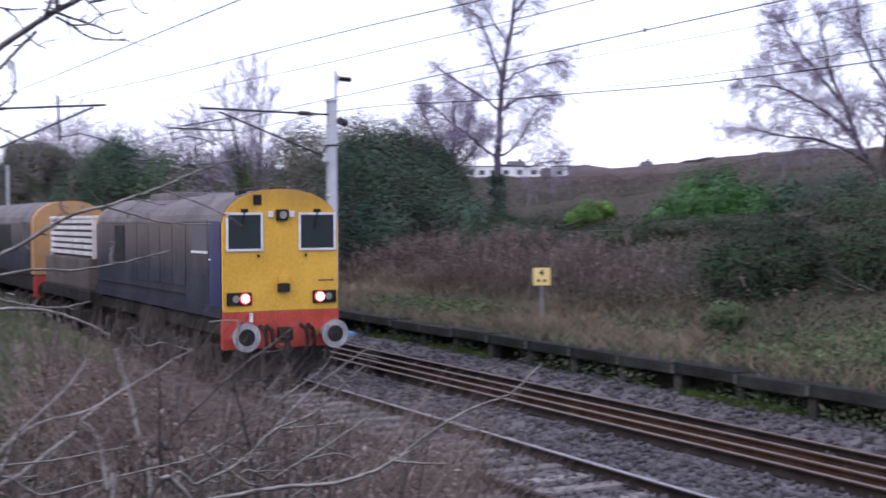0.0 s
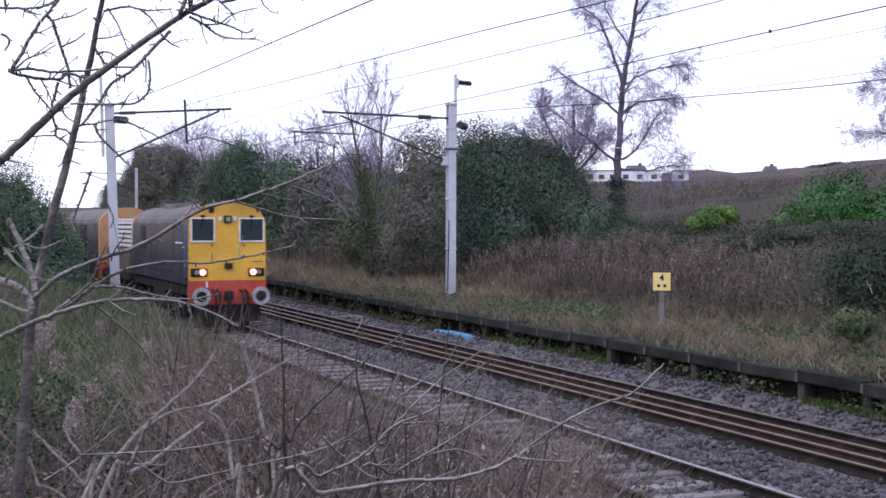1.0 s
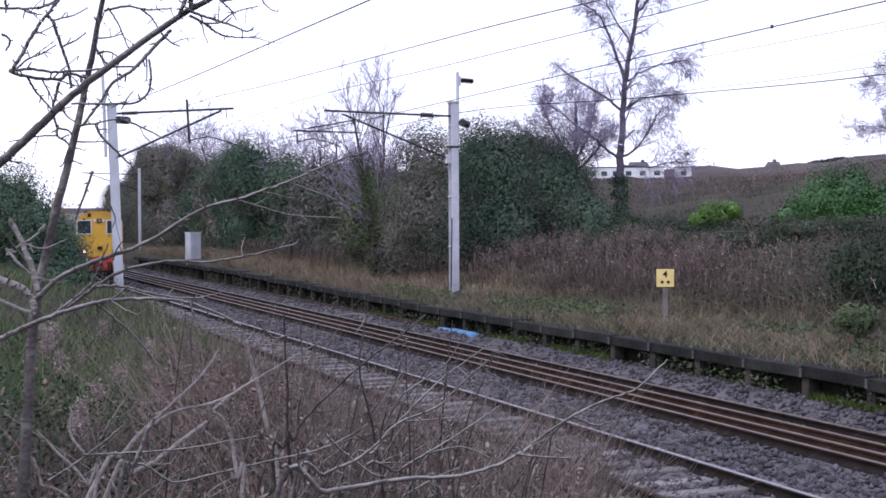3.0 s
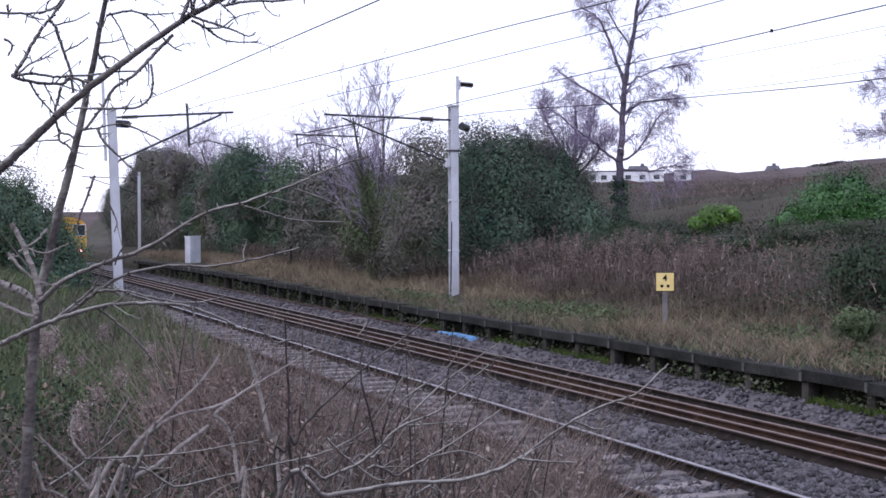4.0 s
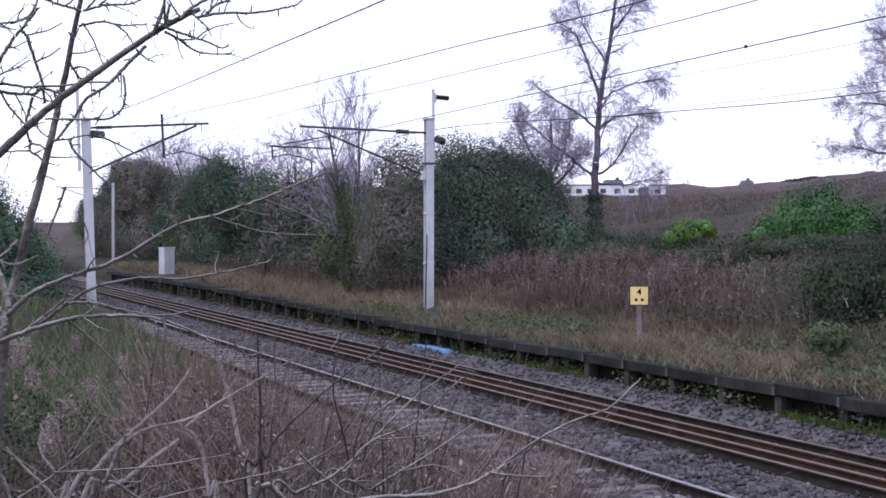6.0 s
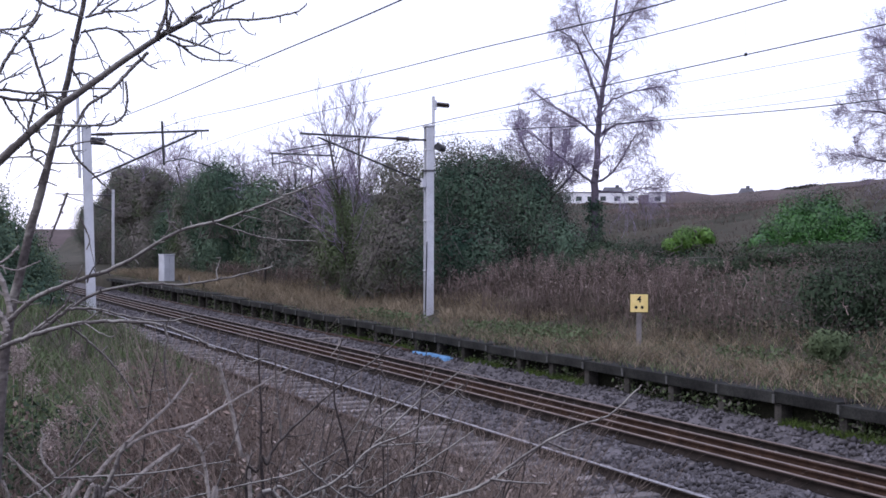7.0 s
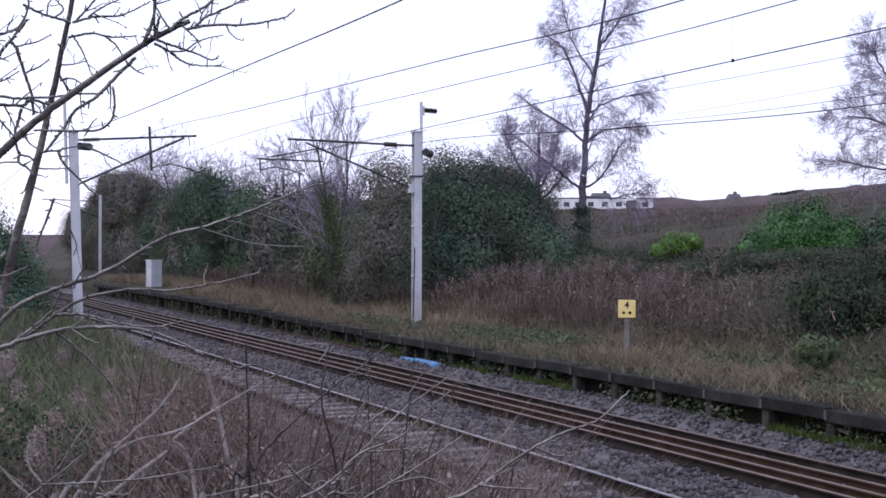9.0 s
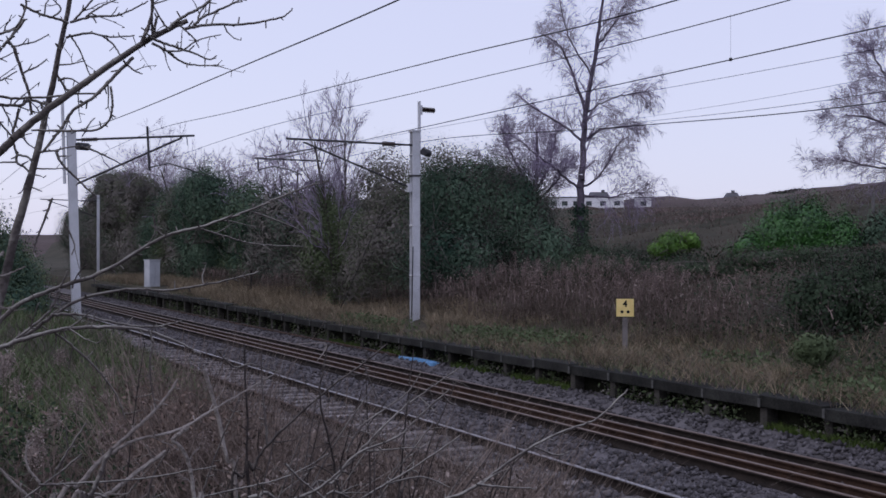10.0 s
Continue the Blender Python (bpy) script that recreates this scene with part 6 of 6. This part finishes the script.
branch(thorn, [(0.488, 2.45, 2.847), (0.496, 2.45, 2.821), (0.490, 2.45, 2.788), (0.494, 2.45, 2.734), (0.502, 2.45, 2.699)], 0.0026, 0.0014)
branch(thorn, [(0.526, 2.60, 3.073), (0.531, 2.60, 3.037), (0.516, 2.60, 3.011)], 0.0020, 0.0012)
branch(thorn, [(0.369, 2.90, 3.112), (0.351, 2.90, 3.062), (0.337, 2.90, 3.025), (0.329, 2.90, 2.991)], 0.0032, 0.0020, 1.6)
branch(thorn, [(0.395, 2.90, 3.060), (0.407, 2.90, 3.033), (0.416, 2.90, 3.008), (0.409, 2.90, 2.988)], 0.0024, 0.0014)
branch(thorn, [(0.615, 2.72, 3.470), (0.664, 2.72, 3.482), (0.758, 2.72, 3.492), (0.808, 2.72, 3.504), (0.841, 2.72, 3.516), (0.857, 2.72, 3.533)], 0.0036, 0.0014, 1.4)
branch(thorn, [(0.528, 2.73, 3.439), (0.542, 2.73, 3.473), (0.550, 2.73, 3.505), (0.552, 2.73, 3.565)], 0.0036, 0.0030, 1.2)
branch(thorn, [(0.553, 2.73, 3.450), (0.549, 2.73, 3.486), (0.554, 2.73, 3.565)], 0.0032, 0.0026, 1.2)
branch(thorn, [(0.583, 2.72, 3.465), (0.600, 2.72, 3.486), (0.629, 2.72, 3.505), (0.661, 2.72, 3.526), (0.707, 2.72, 3.570)], 0.0038, 0.0030, 1.2)
branch(thorn, [(0.636, 2.72, 3.478), (0.658, 2.72, 3.499), (0.693, 2.72, 3.517), (0.737, 2.72, 3.542), (0.770, 2.72, 3.569)], 0.0032, 0.0020, 1.4)
branch(thorn, [(0.646, 2.72, 3.484), (0.651, 2.72, 3.509), (0.673, 2.72, 3.535)], 0.0024, 0.0014, 1.2)
branch(thorn, [(0.583, 2.73, 3.471), (0.566, 2.73, 3.494), (0.542, 2.73, 3.540)], 0.0026, 0.0016, 1.2)
branch(thorn, [(0.410, 2.93, 3.503), (0.454, 2.93, 3.519), (0.509, 2.93, 3.526), (0.544, 2.93, 3.541), (0.582, 2.93, 3.564)], 0.0032, 0.0016, 1.5)
branch(thorn, [(0.415, 2.93, 3.504), (0.442, 2.93, 3.536), (0.469, 2.93, 3.571)], 0.0030, 0.0020, 1.2)
branch(thorn, [(0.444, 2.93, 3.518), (0.481, 2.93, 3.546), (0.522, 2.93, 3.567)], 0.0026, 0.0014, 1.4)
branch(thorn, [(0.305, 2.93, 3.535), (0.345, 2.93, 3.518), (0.381, 2.93, 3.510), (0.407, 2.93, 3.501)], 0.0032, 0.0030, 1.5)
branch(thorn, [(0.374, 2.93, 3.513), (0.391, 2.93, 3.532), (0.369, 2.93, 3.556)], 0.0024, 0.0014, 1.2)
branch(thorn, [(0.248, 2.82, 3.448), (0.287, 2.82, 3.469), (0.305, 2.82, 3.514), (0.298, 2.82, 3.549)], 0.0030, 0.0020, 1.4)
branch(stub, [(0.138, 2.75, 2.891), (0.181, 2.75, 2.878), (0.207, 2.75, 2.865), (0.224, 2.75, 2.846), (0.231, 2.75, 2.822)], 0.0090, 0.0070, 0.2)
branch(stub, [(0.148, 2.75, 2.851), (0.198, 2.75, 2.826), (0.231, 2.75, 2.813)], 0.0044, 0.0040, 0.5)
branch(stub, [(0.187, 2.80, 3.008), (0.209, 2.80, 2.965), (0.229, 2.80, 2.911), (0.242, 2.80, 2.852)], 0.0050, 0.0066, 0.8)
branch(stub, [(0.259, 2.80, 2.996), (0.234, 2.80, 2.970), (0.200, 2.80, 2.949)], 0.0030, 0.0020)
branch(stub, [(0.179, 2.80, 2.947), (0.213, 2.80, 2.907), (0.249, 2.80, 2.880), (0.276, 2.80, 2.880)], 0.0036, 0.0022)
branch(stub, [(0.218, 2.80, 2.956), (0.254, 2.80, 2.946), (0.302, 2.80, 2.965)], 0.0022, 0.0014)
branch(pale_shrub, [(-0.05, 3.20, 1.40), (0.381, 3.15, 2.342), (0.461, 3.15, 2.439), (0.529, 3.15, 2.509), (0.603, 3.15, 2.571), (0.659, 3.15, 2.624), (0.699, 3.15, 2.681)], 0.0074, 0.0030, 0.8)
branch(pale_shrub, [(0.10, 3.12, 1.40), (0.414, 3.10, 2.349), (0.469, 3.10, 2.398), (0.528, 3.10, 2.424), (0.590, 3.10, 2.468), (0.659, 3.10, 2.513)], 0.0064, 0.0054, 0.3)
branch(pale_shrub, [(0.25, 3.06, 1.40), (0.384, 3.05, 2.362), (0.369, 3.05, 2.392), (0.338, 3.05, 2.434), (0.300, 3.05, 2.475), (0.256, 3.05, 2.528)], 0.0046, 0.0028, 0.8)
branch(pale_shrub, [(0.360, 3.05, 2.469), (0.335, 3.05, 2.502), (0.329, 3.05, 2.536), (0.336, 3.05, 2.567)], 0.0034, 0.0020)
branch(pale_shrub, [(0.62, 3.00, 1.40), (0.718, 3.00, 2.343), (0.707, 3.00, 2.393), (0.697, 3.00, 2.466), (0.681, 3.00, 2.524), (0.651, 3.00, 2.555)], 0.0056, 0.0046, 0.4)
branch(pale_shrub, [(0.651, 3.00, 2.555), (0.667, 3.00, 2.567), (0.691, 3.00, 2.582)], 0.0046, 0.0056, 0)
branch(pale_shrub, [(0.691, 3.00, 2.504), (0.702, 3.00, 2.520), (0.719, 3.00, 2.532)], 0.0022, 0.0012)
branch(pale_shrub, [(0.98, 3.60, 1.30), (0.967, 3.60, 2.288), (0.938, 3.60, 2.398), (0.918, 3.60, 2.503), (0.896, 3.60, 2.586), (0.873, 3.60, 2.658)], 0.0058, 0.0064, 0.3)
branch(pale_shrub, [(0.10, 2.95, 1.40), (0.213, 2.95, 2.406), (0.261, 2.95, 2.417), (0.294, 2.95, 2.404), (0.323, 2.95, 2.379)], 0.0042, 0.0030, 0.3)
branch(pale_shrub, [(0.532, 3.12, 2.513), (0.592, 3.12, 2.542), (0.689, 3.12, 2.559), (0.768, 3.12, 2.599), (0.860, 3.12, 2.648), (0.952, 3.12, 2.696)], 0.0048, 0.0020, 1.2)
branch(pale_shrub, [(1.019, 3.20, 2.754), (1.100, 3.20, 2.752), (1.075, 3.20, 2.708)], 0.0020, 0.0012)
branch(brown_shrub, [(0.28, 2.92, 1.40), (0.414, 2.90, 2.376), (0.442, 2.90, 2.437), (0.472, 2.90, 2.508), (0.495, 2.90, 2.560)], 0.0066, 0.0050, 0.6)
branch(brown_shrub, [(0.55, 2.80, 1.40), (0.731, 2.75, 2.382), (0.848, 2.75, 2.392), (0.955, 2.75, 2.401), (1.051, 2.75, 2.406), (1.164, 2.75, 2.402), (1.266, 2.75, 2.418), (1.340, 2.75, 2.448), (1.456, 2.75, 2.514), (1.565, 2.75, 2.557), (1.652, 2.75, 2.580), (1.743, 2.75, 2.649)], 0.0074, 0.0022, 0.8)
branch(brown_shrub, [(1.226, 2.55, 2.482), (1.299, 2.55, 2.471), (1.370, 2.55, 2.462)], 0.0034, 0.0015)
branch(brown_shrub, [(1.343, 2.50, 2.564), (1.400, 2.50, 2.543), (1.432, 2.50, 2.549)], 0.0026, 0.0014)
branch(brown_shrub, [(0.70, 2.88, 1.40), (0.795, 2.85, 2.356), (0.879, 2.85, 2.412), (0.951, 2.85, 2.438), (1.004, 2.85, 2.471), (1.061, 2.85, 2.519), (1.163, 2.85, 2.553), (1.222, 2.85, 2.602), (1.297, 2.85, 2.659)], 0.0052, 0.0020, 1.2)
branch(dark_shrub, [(0.98, 3.20, 1.40), (0.851, 3.20, 2.339), (0.881, 3.20, 2.424), (0.888, 3.20, 2.555), (0.884, 3.20, 2.642), (0.880, 3.20, 2.759)], 0.0048, 0.0022, 0.9)
branch(dark_shrub, [(1.00, 3.10, 1.35), (0.868, 3.10, 2.370), (0.877, 3.10, 2.454), (0.904, 3.10, 2.504), (0.978, 3.10, 2.571), (1.078, 3.10, 2.649), (1.171, 3.10, 2.710), (1.233, 3.10, 2.755)], 0.0052, 0.0020, 1.2)
branch(brown_shrub, [(0.911, 3.10, 2.512), (0.904, 3.10, 2.595), (0.897, 3.10, 2.680), (0.896, 3.10, 2.748)], 0.0034, 0.0016, 1.1)
branch(dark_shrub, [(1.20, 3.00, 1.35), (1.078, 3.00, 2.312), (1.066, 3.00, 2.401), (1.043, 3.00, 2.515), (1.016, 3.00, 2.628), (1.023, 3.00, 2.704), (1.037, 3.00, 2.767)], 0.0042, 0.0016, 1.1)
branch(brown_shrub, [(1.00, 2.97, 1.35), (0.967, 2.95, 2.332), (1.037, 2.95, 2.439), (1.113, 2.95, 2.518), (1.204, 2.95, 2.597), (1.302, 2.95, 2.660), (1.374, 2.95, 2.703)], 0.0044, 0.0016, 1.2)
branch(brown_shrub, [(1.00, 2.90, 1.35), (0.979, 2.90, 2.330), (1.080, 2.90, 2.395), (1.153, 2.90, 2.431), (1.243, 2.90, 2.475), (1.348, 2.90, 2.536)], 0.0046, 0.0018, 1.2)
branch(brown_shrub, [(1.153, 2.90, 2.431), (1.243, 2.90, 2.441), (1.320, 2.90, 2.410)], 0.0030, 0.0014)
branch(brown_shrub, [(1.098, 2.95, 2.505), (1.203, 2.95, 2.506), (1.265, 2.95, 2.506)], 0.0026, 0.0014)
branch(brown_shrub, [(1.084, 3.00, 2.498), (1.132, 3.00, 2.566), (1.240, 3.00, 2.632), (1.286, 3.00, 2.688)], 0.0032, 0.0014, 1.2)
branch(brown_shrub, [(0.40, 3.08, 1.40), (0.433, 3.05, 2.360), (0.577, 3.05, 2.380), (0.713, 3.05, 2.402), (0.811, 3.05, 2.417), (0.941, 3.05, 2.438), (1.060, 3.05, 2.490)], 0.0036, 0.0018, 1.2)
branch(brown_shrub, [(0.277, 3.00, 2.419), (0.327, 3.00, 2.448), (0.389, 3.00, 2.490), (0.447, 3.00, 2.536)], 0.0034, 0.0020)
branch(brown_shrub, [(0.352, 3.00, 2.472), (0.439, 3.00, 2.469), (0.582, 3.00, 2.469), (0.689, 3.00, 2.479), (0.757, 3.00, 2.486)], 0.0030, 0.0015)
branch(brown_shrub, [(0.389, 3.00, 2.501), (0.420, 3.00, 2.550), (0.456, 3.00, 2.605)], 0.0034, 0.0022)
branch(brown_shrub, [(0.880, 2.85, 2.507), (0.921, 2.85, 2.464), (0.990, 2.85, 2.408), (1.024, 2.85, 2.395)], 0.0030, 0.0020)
branch(brown_shrub, [(1.094, 2.90, 2.334), (1.183, 2.90, 2.373), (1.243, 2.90, 2.391)], 0.0030, 0.0016)
branch(brown_shrub, [(1.246, 3.30, 2.679), (1.272, 3.30, 2.615), (1.286, 3.30, 2.583)], 0.0022, 0.0012)
branch(brown_shrub, [(0.784, 3.10, 2.754), (0.826, 3.10, 2.711), (0.870, 3.10, 2.715), (0.940, 3.10, 2.692)], 0.0026, 0.0014)


def random_shrub(label, seed, count, x0, x1, y0, y1, tip, mat):
    """Thin arching stems springing from the bank."""
    r = random.Random(seed)
    limbs = []
    for _ in range(count):
        x, y = r.uniform(x0, x1), r.uniform(y0, y1)
        g = float(ground_z(x, y))
        dx, top = r.uniform(-0.25, 0.45), g + tip * r.uniform(0.55, 1.0)
        limbs.append(([(x, y, g), (x + 0.25 * dx, y, g + 0.5 * (top - g)), (x + 0.6 * dx, y - 0.05, g + 0.85 * (top - g)), (x + dx + r.uniform(-0.1, 0.2), y - 0.08, top)], r.uniform(0.0035, 0.006), 0.0015))
    t = shrub("shrub", label, "shrub", mat)
    for pts, r0, r1 in limbs:
        branch(t, pts, r0, r1, 0.8)


random_shrub("thin bare grey-brown shrub in the undergrowth", 71, 8, 0.5, 1.5, 2.9, 3.8, 1.0, LICHEN_LIT_BARK)
random_shrub("thin bare grey-brown shrub in the undergrowth", 72, 12, 0.3, 2.2, 3.8, 5.0, 1.05, LICHEN_LIT_BARK)
random_shrub("dead brown shrub in the undergrowth", 75, 12, -0.3, 1.2, 4.0, 6.5, 0.8, LICHEN_LIT_BARK)
random_shrub("bare twiggy shrub with arching stems", 76, 9, 0.8, 1.6, 2.8, 3.6, 1.25, DARK_BARK)
random_shrub("thin pale shrub in the undergrowth", 73, 5, 0.2, 2.6, 4.6, 6.5, 0.9, PALE_STEM)
random_shrub("thin dead shrub near the track bank", 74, 14, 1.4, 4.0, 6.0, 9.0, 0.85, STEM)


def leaning_shrub(label, seed, count, x0, x1, y0, y1, mat):
    """Long straight stems that lean towards the track, crossing one another."""
    r = random.Random(seed)
    t = shrub("shrub", label, "shrub", mat)
    for _ in range(count):
        x, y, top = r.uniform(x0, x1), r.uniform(y0, y1), r.uniform(2.3, 2.74)
        g, dx = float(ground_z(x, y)), r.uniform(-0.12, 0.55)
        branch(t, [(x, y, g), (x + 0.35 * dx, y, g + 0.45 * (top - g)), (x + 0.7 * dx, y - 0.03, g + 0.8 * (top - g)), (x + dx, y - 0.05, top)], r.uniform(0.0036, 0.0054), 0.0014, 1.3)


leaning_shrub("dark leaning shrub with many spiny stems", 81, 16, 0.45, 1.15, 2.9, 3.5, LICHEN_LIT_BARK)
leaning_shrub("dark leaning shrub with many spiny stems", 82, 16, 0.6, 1.5, 3.0, 4.0, DARK_BARK)
finish_shrubs()


# ---- sleepers ----
def build_sleepers():
    bm = box(-1.28, 1.28, -0.13, 0.13, -0.30, -0.128, bevel=0.02)
    me = bpy.data.meshes.new("sleeper")
    bm.to_mesh(me)
    bm.free()
    me.materials.append(SLEEPER)
    for track, x in ((near_track, NEAR_TRACK), (far_track, FAR_TRACK)):
        for i in range(130):
            ob = new("sleeper", me)
            ob.parent = track
            ob.location = (x + 0.02 * math.sin(i * 5.1), 6.0 + 0.65 * i, 0.008 * math.sin(i * 2.7) - (0.01 if track is near_track else 0.05))


build_sleepers()
motions()
